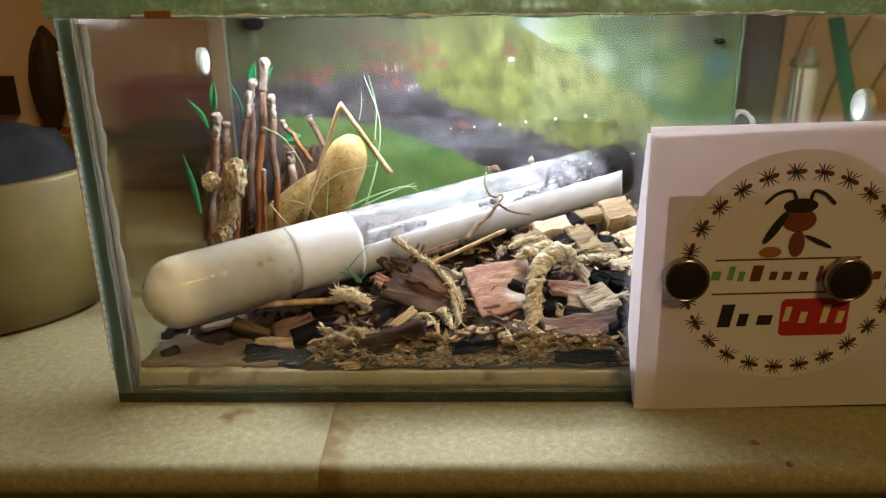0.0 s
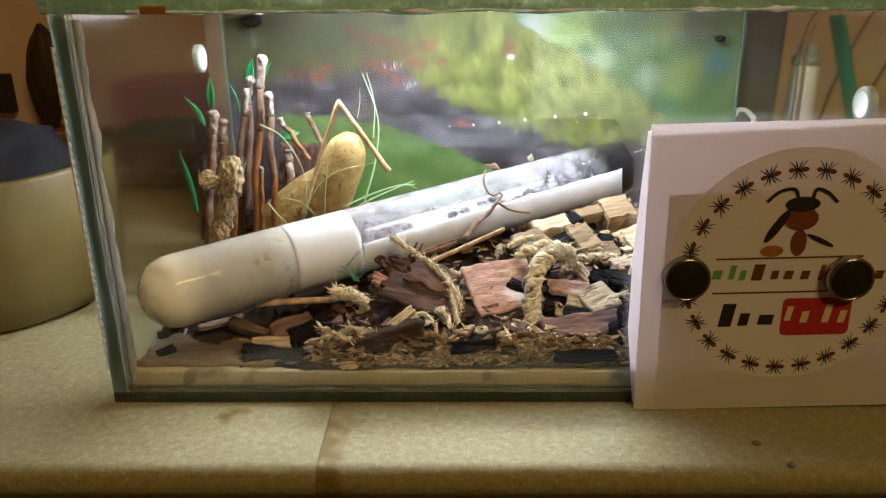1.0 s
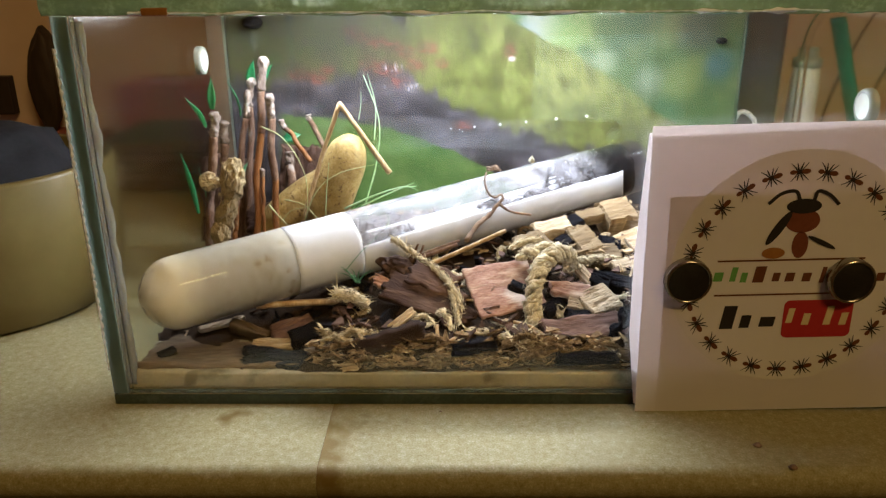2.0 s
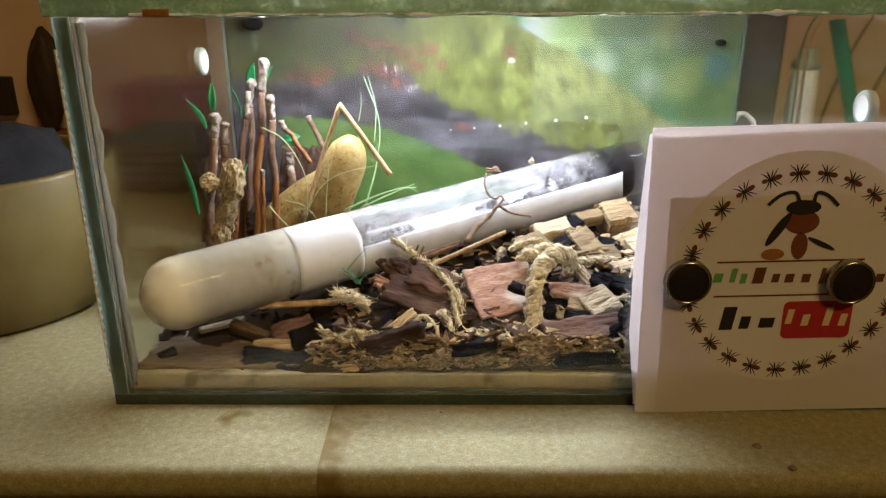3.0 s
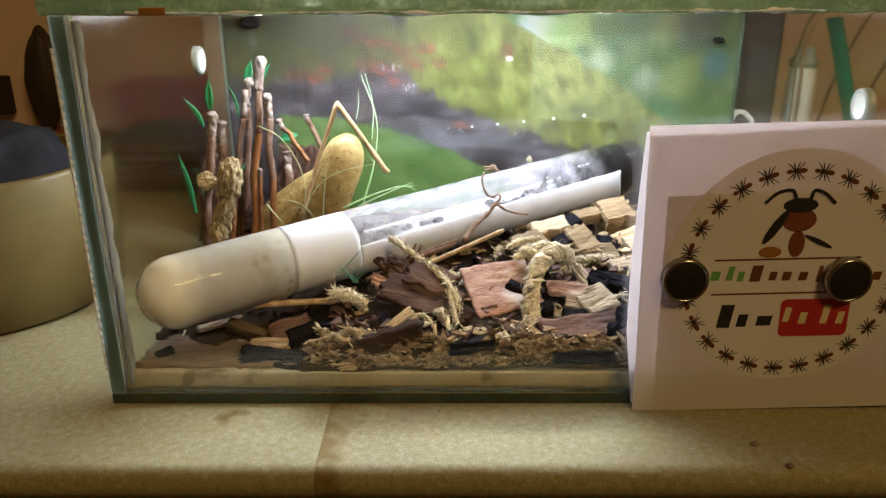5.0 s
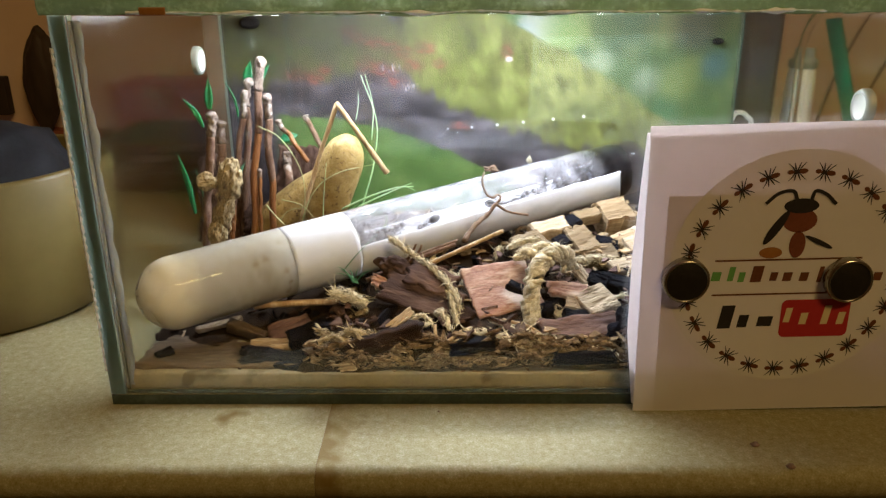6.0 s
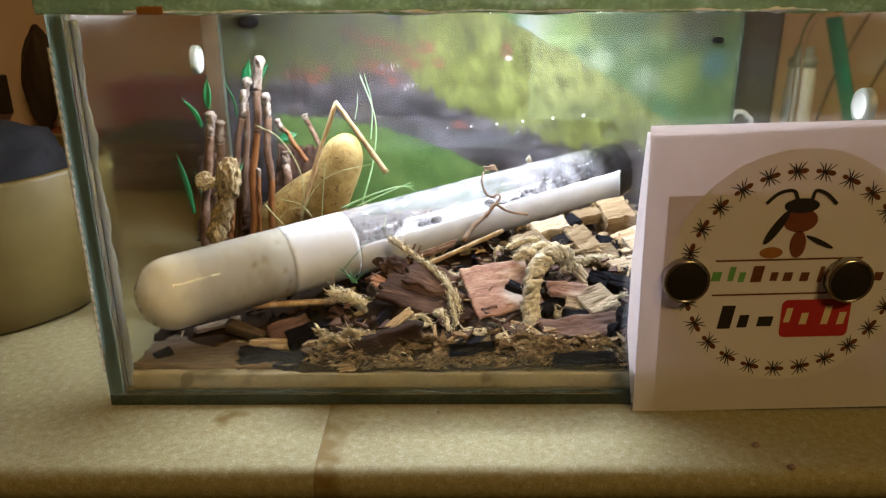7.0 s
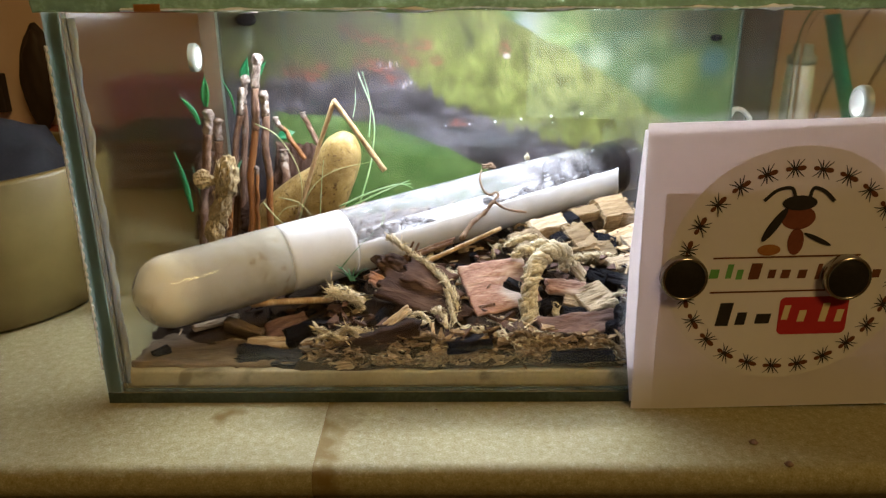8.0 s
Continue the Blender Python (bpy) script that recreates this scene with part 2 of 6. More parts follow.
ROOT = grainy("dry_root", [(0.10, 0.06, 0.04), (0.26, 0.17, 0.11)], 300, rough=0.8)
COTTON = grainy("dry_cotton", [(0.42, 0.385, 0.27), (0.54, 0.51, 0.40)], 200, rough=0.95, bump=0.7, dist=0.0008, wear=((0.52, 0.46, 0.25), 70, 0.6))
WET = grainy("damp_cotton", [(0.22, 0.20, 0.15), (0.29, 0.27, 0.215), (0.37, 0.355, 0.295)], 420, rough=0.85, fine=8, bump=0.6, dist=0.0005,
             wear=((0.20, 0.155, 0.085), 330, 0.60))


def creamier(m, x0, x1, color):
    """Lets a soaked part give way to paler dry cotton along local x, over an uneven border."""
    n, k = m.node_tree.nodes, m.node_tree.links
    b = n["Principled BSDF"]
    col = b.inputs["Base Color"].links[0].from_socket
    tc, sep = n.new("ShaderNodeTexCoord"), n.new("ShaderNodeSeparateXYZ")
    w, add, mr, mix = n.new("ShaderNodeTexNoise"), n.new("ShaderNodeMath"), n.new("ShaderNodeMapRange"), n.new("ShaderNodeMix")
    k.new(tc.outputs["Object"], sep.inputs[0]), k.new(tc.outputs["Object"], w.inputs["Vector"])
    w.inputs["Scale"].default_value, w.inputs["Detail"].default_value = 260, 4
    add.operation, add.inputs[1].default_value = "MULTIPLY_ADD", 0.008
    k.new(w.outputs["Fac"], add.inputs[0]), k.new(sep.outputs["X"], add.inputs[2])
    mr.inputs["From Min"].default_value, mr.inputs["From Max"].default_value = x0 + 0.004, x1 + 0.004
    mr.inputs["To Min"].default_value, mr.inputs["To Max"].default_value = 0.9, 0.0
    k.new(add.outputs[0], mr.inputs["Value"])
    mix.data_type, mix.inputs["B"].default_value = "RGBA", (*color, 1)
    k.new(mr.outputs[0], mix.inputs["Factor"]), k.new(col, mix.inputs["A"]), k.new(mix.outputs["Result"], b.inputs["Base Color"])


creamier(WET, 0.000, 0.007, (0.52, 0.48, 0.34))
PAPER = grainy("white_paper", [(0.55, 0.57, 0.60), (0.61, 0.63, 0.66)], 200, rough=0.75, bump=0.1)
PAPER.node_tree.nodes["Principled BSDF"].inputs["Coat Weight"].default_value = 1.0
PAPER.node_tree.nodes["Principled BSDF"].inputs["Coat Roughness"].default_value = 0.06
FOAM = grainy("black_foam", [(0.003, 0.003, 0.003), (0.008, 0.008, 0.009), (0.02, 0.02, 0.022)], 600, rough=0.95, spec=0.05, bump=1.0, dist=0.0008)
ANT = grainy("ant_shell", [(0.004, 0.004, 0.004), (0.010, 0.009, 0.010)], 900, rough=0.3, bump=0.2, spec=0.6)
CARD = papery("card", [(0.86, 0.85, 0.85), (0.91, 0.90, 0.90)], 0.50)
LABEL = papery("sticker_paper", [(0.78, 0.77, 0.74), (0.83, 0.82, 0.79)], 0.30)
CARDBOARD = grainy("brown_cardboard", [(0.10, 0.055, 0.026), (0.15, 0.088, 0.044)], 120, rough=0.9, bump=0.3, stretch=(1, 1, 0.3))
SHEET = papery("sticker_backing", [(0.82, 0.81, 0.80), (0.86, 0.85, 0.84)], 0.57)
INK_BROWN = grainy("brown_ink", [(0.10, 0.030, 0.012), (0.15, 0.05, 0.02)], 200, rough=0.6)
INK_DARK = grainy("dark_ink", [(0.012, 0.010, 0.010), (0.025, 0.02, 0.02)], 200, rough=0.6)
INK_RED = grainy("red_ink", [(0.36, 0.018, 0.022), (0.42, 0.025, 0.03)], 80, rough=0.6)
INK_GREEN = grainy("green_ink", [(0.10, 0.30, 0.08), (0.15, 0.38, 0.12)], 80, rough=0.6)
INK_PALE = grainy("pale_ink", [(0.60, 0.50, 0.30), (0.68, 0.58, 0.38)], 80, rough=0.6)
INK_AMBER = grainy("amber_ink", [(0.26, 0.10, 0.02), (0.34, 0.15, 0.04)], 200, rough=0.6)
INK_ORANGE = grainy("orange_ink", [(0.13, 0.035, 0.016), (0.20, 0.06, 0.03)], 200, rough=0.6)
CHROME = grainy("nickel", [(0.30, 0.28, 0.26), (0.42, 0.40, 0.37)], 400, rough=0.22, metal=1.0, bump=0.05)
RUBBER = grainy("magnet_face", [(0.010, 0.008, 0.007), (0.022, 0.018, 0.015)], 700, rough=0.45, spec=0.3)
CERAMIC = grainy("bowl_glaze", [(0.115, 0.086, 0.024), (0.155, 0.118, 0.040)], 20, rough=0.4, bump=0.05)
BLACKCLOTH = grainy("black_cloth", [(0.006, 0.007, 0.010), (0.014, 0.015, 0.02)], 120, rough=0.95, bump=0.5)
DARKWOOD = grainy("dark_wood", [(0.018, 0.010, 0.007), (0.045, 0.026, 0.018)], 40, rough=0.6, stretch=(1, 1, 0.2))
POSTWOOD = grainy("brown_post_wood", [(0.040, 0.022, 0.011), (0.085, 0.048, 0.026)], 60, rough=0.7, spec=0.1, stretch=(1, 1, 0.2))
SLAT = grainy("brown_slat", [(0.10, 0.062, 0.036), (0.16, 0.105, 0.062)], 30, rough=0.9, spec=0.08, stretch=(0.2, 0.2, 3))
REDBOX = grainy("red_cloth", [(0.30, 0.085, 0.062), (0.38, 0.125, 0.09)], 60, rough=0.9)
REDPAINT = grainy("red_trim", [(0.20, 0.05, 0.03), (0.26, 0.08, 0.05)], 40, rough=0.6)
RIBBON = grainy("green_plastic", [(0.006, 0.13, 0.05), (0.010, 0.17, 0.07)], 40, rough=0.4)
WHITEPL = grainy("white_plastic", [(0.76, 0.77, 0.73), (0.84, 0.85, 0.81)], 60, rough=0.4, trans=0.2)
GREYPL = grainy("grey_plastic", [(0.24, 0.26, 0.22), (0.32, 0.34, 0.30)], 60, rough=0.35)
WIRE = grainy("brown_cord", [(0.10, 0.06, 0.03), (0.16, 0.1, 0.05)], 200, rough=0.6)
CLEAR = glass("clear_hose", (0.95, 0.95, 0.92), 0.05, 1.35)
LEDGLOW = glow("led_glow", (0.92, 0.96, 1.0), 220.0)
BAR = grainy("led_bar_white", [(0.7, 0.7, 0.7), (0.75, 0.75, 0.75)], 60, rough=0.5)
LAMPGLOW = glow("lamp_glow", (1.0, 0.7, 0.4), 4.0)


# ---- mesh helpers ----
def mesh_ob(name, bm, mat, parent=None, label="", smooth=True):
    me = bpy.data.meshes.new(name)
    bm.normal_update()
    bm.to_mesh(me)
    bm.free()
    for mm in mat if isinstance(mat, (list, tuple)) else [mat]:
        me.materials.append(mm)
    if smooth:
        me.shade_smooth()
    ob = new(name, me)
    if parent:
        ob.parent = parent
    if label:
        ob["label"] = label
    return ob


def part(name, bm, mat, parent, label="", smooth=True):
    return mesh_ob(name, bm, mat, parent, label, smooth)


def empty(name, m=None):
    ob = new(name)
    ob.empty_display_size = 0.005
    if m is not None:
        ob.matrix_world = m
    return ob


def box(bm, lo, hi, bevel=0.0, mi=0):
    c = [(a + b) / 2 for a, b in zip(lo, hi)]
    s = [b - a for a, b in zip(lo, hi)]
    r = bmesh.ops.create_cube(bm, size=1, matrix=Matrix.Translation(c) @ Matrix.Diagonal((*s, 1)))
    vs = r["verts"]
    if bevel:
        es = list({e for v in vs for e in v.link_edges})
        bmesh.ops.bevel(bm, geom=es, offset=bevel, segments=2, affect="EDGES", profile=0.6)
    return bm


def one_box(lo, hi, bevel=0.0):
    return box(bmesh.new(), lo, hi, bevel)


def sweep(bm, pts, radii, sides=10, rough=0.0, seed=0, flat=1.0, closed=True):
    """A round section carried along points, with uneven radius."""
    pts = [Vector(p) for p in pts]
    n = len(pts)
    if not isinstance(radii, (list, tuple)):
        radii = [radii] * n
    up = Vector((0.13, 0.21, 0.97))
    rings = []
    for i, p in enumerate(pts):
        d = (pts[min(i + 1, n - 1)] - pts[max(i - 1, 0)]).normalized()
        a = d.cross(up)
        if a.length < 0.05:
            a = d.cross(Vector((1, 0, 0)))
        a.normalize()
        b = d.cross(a)
        ring = []
        for j in range(sides):
            t = 2 * math.pi * j / sides
            q = noise.noise(Vector((seed * 7.3 + math.cos(t) * 1.3, math.sin(t) * 1.3 + seed, i * 0.55)))
            r = radii[i] * (1 + rough * q * 2)
            ring.append(bm.verts.new(p + a * math.cos(t) * r + b * math.sin(t) * r * flat))
        rings.append(ring)
    for r0, r1 in zip(rings, rings[1:]):
        for j in range(sides):
            bm.faces.new((r0[j], r0[(j + 1) % sides], r1[(j + 1) % sides], r1[j]))
    if closed:
        bm.faces.new(rings[0][::-1]), bm.faces.new(rings[-1])
    return bm


def bez(pts, n):
    """A smooth run of n points through the given ones."""
    pts = [Vector(p) for p in pts]
    ext = [pts[0] * 2 - pts[1]] + pts + [pts[-1] * 2 - pts[-2]]
    out = []
    segs = len(pts) - 1
    for i in range(n):
        u = i / (n - 1) * segs
        s = min(int(u), segs - 1)
        f = u - s
        a, b, c, d = ext[s:s + 4]
        out.append(0.5 * ((2 * b) + (c - a) * f + (2 * a - 5 * b + 4 * c - d) * f * f + (3 * b - a - 3 * c + d) * f ** 3))
    return out


def lathe(profile, seg=40, cap0=False, cap1=False):
    """profile: (radius, height) pairs turned round z."""
    bm = bmesh.new()
    rings = [[bm.verts.new((r * math.cos(2 * math.pi * j / seg), r * math.sin(2 * math.pi * j / seg), z)) for j in range(seg)] for r, z in profile]
    for r0, r1 in zip(rings, rings[1:]):
        for j in range(seg):
            bm.faces.new((r0[j], r0[(j + 1) % seg], r1[(j + 1) % seg], r1[j]))
    if cap0:
        bm.faces.new(rings[0][::-1])
    if cap1:
        bm.faces.new(rings[-1])
    return bm


def slab(l, w, t, seed, nx=14, ny=8, ragged=0.12, warp=0.0010, relief=0.0005, curl=0.0, taper=0.0):
    """A broken flat piece: torn outline, warped, fibrous along x, centred on its origin."""
    bm = bmesh.new()
    nx, ny = int(nx * 1.5), int(ny * 1.7)
    top, bot = [], []
    for side, rows in ((1, top), (-1, bot)):
        for i in range(nx + 1):
            row = []
            for j in range(ny + 1):
                u, v = i / nx - 0.5, j / ny - 0.5
                eu = noise.noise(Vector((seed * 3.1, v * 4, 1.7))) * ragged + noise.noise(Vector((seed * 3.1, v * 17, 4.7))) * ragged * 0.8
                ev = noise.noise(Vector((u * 4, seed * 2.3, 9.1 + (v > 0) * 7))) * ragged + noise.noise(Vector((u * 19, seed * 2.3, 3.1))) * ragged * 0.35
                x = u * l * (1 + eu * 2 * abs(u))
                y = v * w * (1 + ev * 2) * (1 - taper * (u + 0.5))
                rim = min(1, 9 * (0.5 - max(abs(u), abs(v))) + 0.72)
                z = side * t / 2 * rim
                z += noise.noise(Vector((x * 110, y * 110, seed))) * warp + curl * (v * v - 0.1) * w
                f = noise.noise(Vector((x * 130, y * 800, seed + side * 5))) + 0.6 * noise.noise(Vector((x * 330, y * 1900, seed + side * 9)))
                z += side * (0.5 - abs(f)) * relief * 1.5
                row.append(bm.verts.new((x, y, z)))
            rows.append(row)
    for i in range(nx):
        for j in range(ny):
            bm.faces.new((top[i][j], top[i + 1][j], top[i + 1][j + 1], top[i][j + 1]))
            bm.faces.new((bot[i][j], bot[i][j + 1], bot[i + 1][j + 1], bot[i + 1][j]))
    for i in range(nx):
        bm.faces.new((top[i][0], bot[i][0], bot[i + 1][0], top[i + 1][0]))
        bm.faces.new((top[i][ny], top[i + 1][ny], bot[i + 1][ny], bot[i][ny]))
    for j in range(ny):
        bm.faces.new((top[0][j], top[0][j + 1], bot[0][j + 1], bot[0][j]))
        bm.faces.new((top[nx][j], bot[nx][j], bot[nx][j + 1], top[nx][j + 1]))
    return bm


def lump(size, seed, rough=0.25, sub=3, facet=False):
    bm = bmesh.new()
    bmesh.ops.create_icosphere(bm, subdivisions=sub, radius=1)
    for v in bm.verts:
        p = v.co.copy()
        r = 1 + rough * noise.noise(p * 1.3 + Vector((seed, 0, 0))) + rough * 0.5 * noise.noise(p * 3.1 + Vector((0, seed, 0)))
        if facet:
            r *= 1 - 0.22 * max(0, noise.cell(p * 1.4 + Vector((seed, seed, 0))))
            r = min(r, 0.82 / max(abs(p.x), abs(p.y), abs(p.z)))
        v.co = Vector((p.x * size[0], p.y * size[1], p.z * size[2])) * r
    return bm


def at(c, rot=(0, 0, 0)):
    return pose(*c, *rot)


# ---- setting: counter, room ----
counter = empty("marble_counter")
tagged(counter, "worn cream marble counter with a rounded front edge and a stained joint", "counter", kind="structure")


def counter_slab(x0, x1):
    """A slab 20 mm thick with a rounded front arris and an undercut nose, its top at z = 0."""
    bm = bmesh.new()
    prof = [(0.35, 0.0)]
    for i in range(21):
        a = math.radians(128) * i / 20
        prof.append((-0.0256 - 0.0037 * math.sin(a), -0.0042 + 0.0042 * math.cos(a)))
    prof += [(-0.0190, -0.0200), (0.35, -0.0200)]
    a = [bm.verts.new((x0, y, z)) for y, z in prof]
    b = [bm.verts.new((x1, y, z)) for y, z in prof]
    n = len(prof)
    for i in range(n):
        bm.faces.new((a[i], a[(i + 1) % n], b[(i + 1) % n], b[i]))
    bm.faces.new(a[::-1]), bm.faces.new(b)
    bmesh.ops.recalc_face_normals(bm, faces=bm.faces)
    return bm


JX = 0.0570
part("marble_slab", counter_slab(-0.9, JX - 0.0001), MARBLE, counter, smooth=False)
part("marble_slab", counter_slab(JX + 0.0001, 1.1), STAINED, counter, smooth=False)
bm = counter_slab(JX - 0.00009, JX + 0.00009)
bm.transform(Matrix.Translation((0, 0.0001, -0.0001)))
part("joint_filler", bm, JOINT, counter, "dark yellow stained joint")
cab = one_box((-0.9, -0.012, -0.9), (1.1, 0.35, -0.0202))
tagged(mesh_ob("counter_base", cab, DARKWOOD, smooth=False), "dark wooden base under the marble counter", "counter base", kind="structure")

for nm, lo, hi, mt, lb in (
        ("wall_back", (-1.7, 0.35, -0.9), (1.9, 0.45, 1.5), WALL, "plain pinkish brown painted wall"),
        ("wall_left", (-1.8, -2.6, -0.9), (-1.7, 0.45, 1.5), WALL, "plain pinkish brown painted wall"),
        ("wall_right", (1.9, -2.6, -0.9), (2.0, 0.45, 1.5), WALL, "plain pinkish brown painted wall"),
        ("wall_front", (-1.8, -2.7, -0.9), (2.0, -2.6, 1.5), WALL, "plain pinkish brown painted wall"),
        ("floor", (-1.8, -2.7, -1.0), (2.0, 0.45, -0.9), FLOOR, "dull brown tiled floor"),
        ("ceiling", (-1.8, -2.7, 1.5), (2.0, 0.45, 1.6), WALL, "plain painted ceiling")):
    tagged(mesh_ob(nm, one_box(lo, hi), mt, smooth=False), lb, nm.split("_")[0], kind="structure")

cl = empty("hanging_lamp", LAMP @ Matrix.Translation((0, 0, 0.075)))
tagged(cl, "long warm white lamp head hanging from the ceiling", "lamp")
ct = sweep(bmesh.new(), [LAMP.inverted() @ Vector(p) - Vector((0, 0, 0.075)) for p in ((0.60, -0.95, 1.5), (0.605, -0.955, 1.30), (0.62, -0.985, 1.11))], 0.006, 8)
part("cord", ct, WIRE, cl)
part("lamp_body", one_box((-0.23, -0.06, -0.03), (0.23, 0.06, 0.03), 0.01), WHITEPL, cl)
part("lamp_diffuser", one_box((-0.21, -0.04, -0.036), (0.21, 0.04, -0.0305), 0.002), LAMPGLOW, cl)

# ---- the glass tank ----
W, D, H, T = 0.200, 0.124, 0.1014, 0.004
B0, LID = 0.003, 0.0044
tank = empty("glass_tank")
tagged(tank, "small glued glass tank with green cut edges and a glass lid", "terrarium")


def pane(name, lo, hi, label="", edge=EDGE, faces="xz", clear=PANE):
    """A glass pane; its narrow faces carry the cut edge. faces: the two axes of its narrow sides."""
    bm = one_box(lo, hi, 0.0003)
    for f in bm.faces:
        n = f.normal if f.normal.length else Vector((0, 0, 1))
        f.normal_update()
        a = max(range(3), key=lambda i: abs(f.normal[i]))
        f.material_index = 1 if "xyz"[a] in faces else 0
    ob = part(name, bm, [clear, edge], tank, label, smooth=False)
    ob.visible_shadow = False
    return ob


pane("base_pane", (0, 0, 0), (W, D, B0), "green-edged glass base", faces="xy")
TOP = H - LID
pane("side_pane", (0, 0, B0 + 0.0001), (T, D, TOP), "greasy glass", edge=SIDEEDGE, faces="yz", clear=GREASY)
pane("side_pane", (W - T, 0, B0 + 0.0001), (W, D, TOP), faces="yz", clear=DUSTY)
pane("front_pane", (T + 0.0002, 0.0002, B0 + 0.0001), (W - T - 0.0002, T, TOP), faces="z")
pane("back_pane", (T + 0.0002, D - T, B0 + 0.0001), (W - T - 0.0002, D - 0.0002, TOP), faces="z")
pane("lid", (-0.001, -0.0006, TOP + 0.0002), (W + 0.001, D, H), "rippled greenish glass lid", LIDEDGE, faces="x", clear=LIDGLASS)
bm = bmesh.new()
rows = []
for i in range(401):
    x = -0.001 + (W + 0.002) * i / 400
    row = []
    for j in range(9):
        u = j / 8
        d = 0.0003 + 0.0009 * math.sin(math.pi * u) + 0.0005 * noise.noise(Vector((x * 150, u * 1.5, 2))) + 0.00035 * noise.noise(Vector((x * 520, u * 4, 8)))
        row.append(bm.verts.new((x, -0.0007 - max(0.00005, d), TOP + 0.0001 + u * (H - TOP - 0.0001) + 0.0002 * noise.noise(Vector((x * 260, u * 3, 5))) - (1 - u) * 0.0012 * max(0, 0.15 + noise.noise(Vector((x * 70, 2, 9)))))))
    row += [bm.verts.new((x, -0.00065, H)), bm.verts.new((x, -0.00065, TOP + 0.0002))]
    rows.append(row)
for p, q in zip(rows, rows[1:]):
    for j in range(11):
        bm.faces.new((p[j], p[(j + 1) % 11], q[(j + 1) % 11], q[j]))
bm.faces.new(rows[0]), bm.faces.new(rows[-1][::-1])
bmesh.ops.recalc_face_normals(bm, faces=bm.faces)
part("lid_edge", bm, LIDRIM, tank, "wavy seamed rim of greenish glass").visible_shadow = False
# White slivers added to imitate LED glints along the lid's lower arris.
bm = bmesh.new()
rows = []
for i in range(301):
    x = 0.018 + 0.150 * i / 300
    w = 0.00015 + 0.0011 * max(0, noise.noise(Vector((x * 130, 3, 1)))) ** 1.3 + 0.0004 * max(0, noise.noise(Vector((x * 600, 1, 1))))
    z = TOP + 0.0004 + 0.0004 * noise.noise(Vector((x * 90, 7, 3)))
    rows.append([bm.verts.new((x, y, zz)) for y, zz in ((-0.0014, z - w), (-0.0021, z), (-0.0014, z + w))])
for p, q in zip(rows, rows[1:]):
    for j in range(3):
        bm.faces.new((p[j], p[(j + 1) % 3], q[(j + 1) % 3], q[j]))
bmesh.ops.recalc_face_normals(bm, faces=bm.faces)
part("glint_chips", bm, GLINTWHITE, tank, "white slivers imitating glints along the lid's lower arris", smooth=False)

# silicone between the panes and smeared inside the corners, and the chipped outer arris
for x, sx in ((T, 1), (W - T, -1)):
    part("silicone_joint", one_box((x, 0.0003, B0 + 0.0003) if sx > 0 else (x - 0.00018, 0.0003, B0 + 0.0003), (x + 0.00018, T, TOP) if sx > 0 else (x, T, TOP)), SILICONE, tank, "cloudy silicone joint")
    bm = bmesh.new()
    rows = []
    for i in range(91):
        z = 0.0045 + (TOP - 0.006) * i / 90
        w = 0.0019 + 0.0010 * noise.noise(Vector((i * 0.13, x * 90, 2))) + 0.0004 * noise.noise(Vector((i * 0.5, x * 90, 7)))
        rows.append([bm.verts.new((x + sx * a * w, T + d, z)) for a, d in ((0, 0.0001), (1.0, 0.0001), (0.75, 0.0005), (0.3, 0.0011), (0.0, 0.0022))])
    for p, q in zip(rows, rows[1:]):
        for j in range(5):
            bm.faces.new((p[j], p[(j + 1) % 5], q[(j + 1) % 5], q[j]))
    bm.faces.new(rows[0]), bm.faces.new(rows[-1][::-1])
    bmesh.ops.recalc_face_normals(bm, faces=bm.faces)
    part("silicone_bead", bm, SILICONE, tank, "cloudy silicone smear with an uneven border")
for x0 in (0.0, W - T):
    part("cut_edge", one_box((x0 + 0.0009, -0.0002, 0.0035), (x0 + T - 0.0002, -0.00003, TOP - 0.0004)), SIDEEDGE, tank, "grey-green ground glass edge", smooth=False)
# Chipped arris; its white colour also stands in for piped LED light.
bm = bmesh.new()
n, rows = 260, []
for i in range(n + 1):
    z = 0.010 + 0.080 * i / n
    tooth = abs(math.sin(i * 0.42 + 1.5 * noise.noise(Vector((i * 0.05, 5, 0)))))
    w = min(1, 0.25 + i / 60) * (0.00012 + 0.00050 * tooth + 0.0002 * noise.noise(Vector((i * 0.31, 3, 0))))
    d = 0.0003 + 0.0004 * tooth
    rows.append([bm.verts.new(p) for p in ((-0.0003, 0.0004, z), (-0.0003, -d * 0.6, z), (w * 0.5, -0.0003 - d, z), (w, -0.00025, z))])
for p, q in zip(rows, rows[1:]):
    for j in range(3):
        bm.faces.new((p[j], p[j + 1], q[j + 1], q[j]))
bmesh.ops.recalc_face_normals(bm, faces=bm.faces)
part("glint_chips", bm, GLINTWHITE, tank, "beaded chips along the glass arris, whitened for piped light", smooth=False)
for xb, zb, r in ((0.0150, 0.0882, 0.0022), (0.1868, 0.0812, 0.0012)):
    bm = sweep(bmesh.new(), [(xb + r * 1.7 * a, 0.1188, zb) for a in (-1, -0.85, -0.5, 0, 0.5, 0.85, 1)], [r * k for k in (0.2, 0.6, 0.9, 1, 0.9, 0.6, 0.2)], 16, 0.06)
    part("bumper", bm, FOAM, tank, "dark rubber bumper stuck inside the back glass")

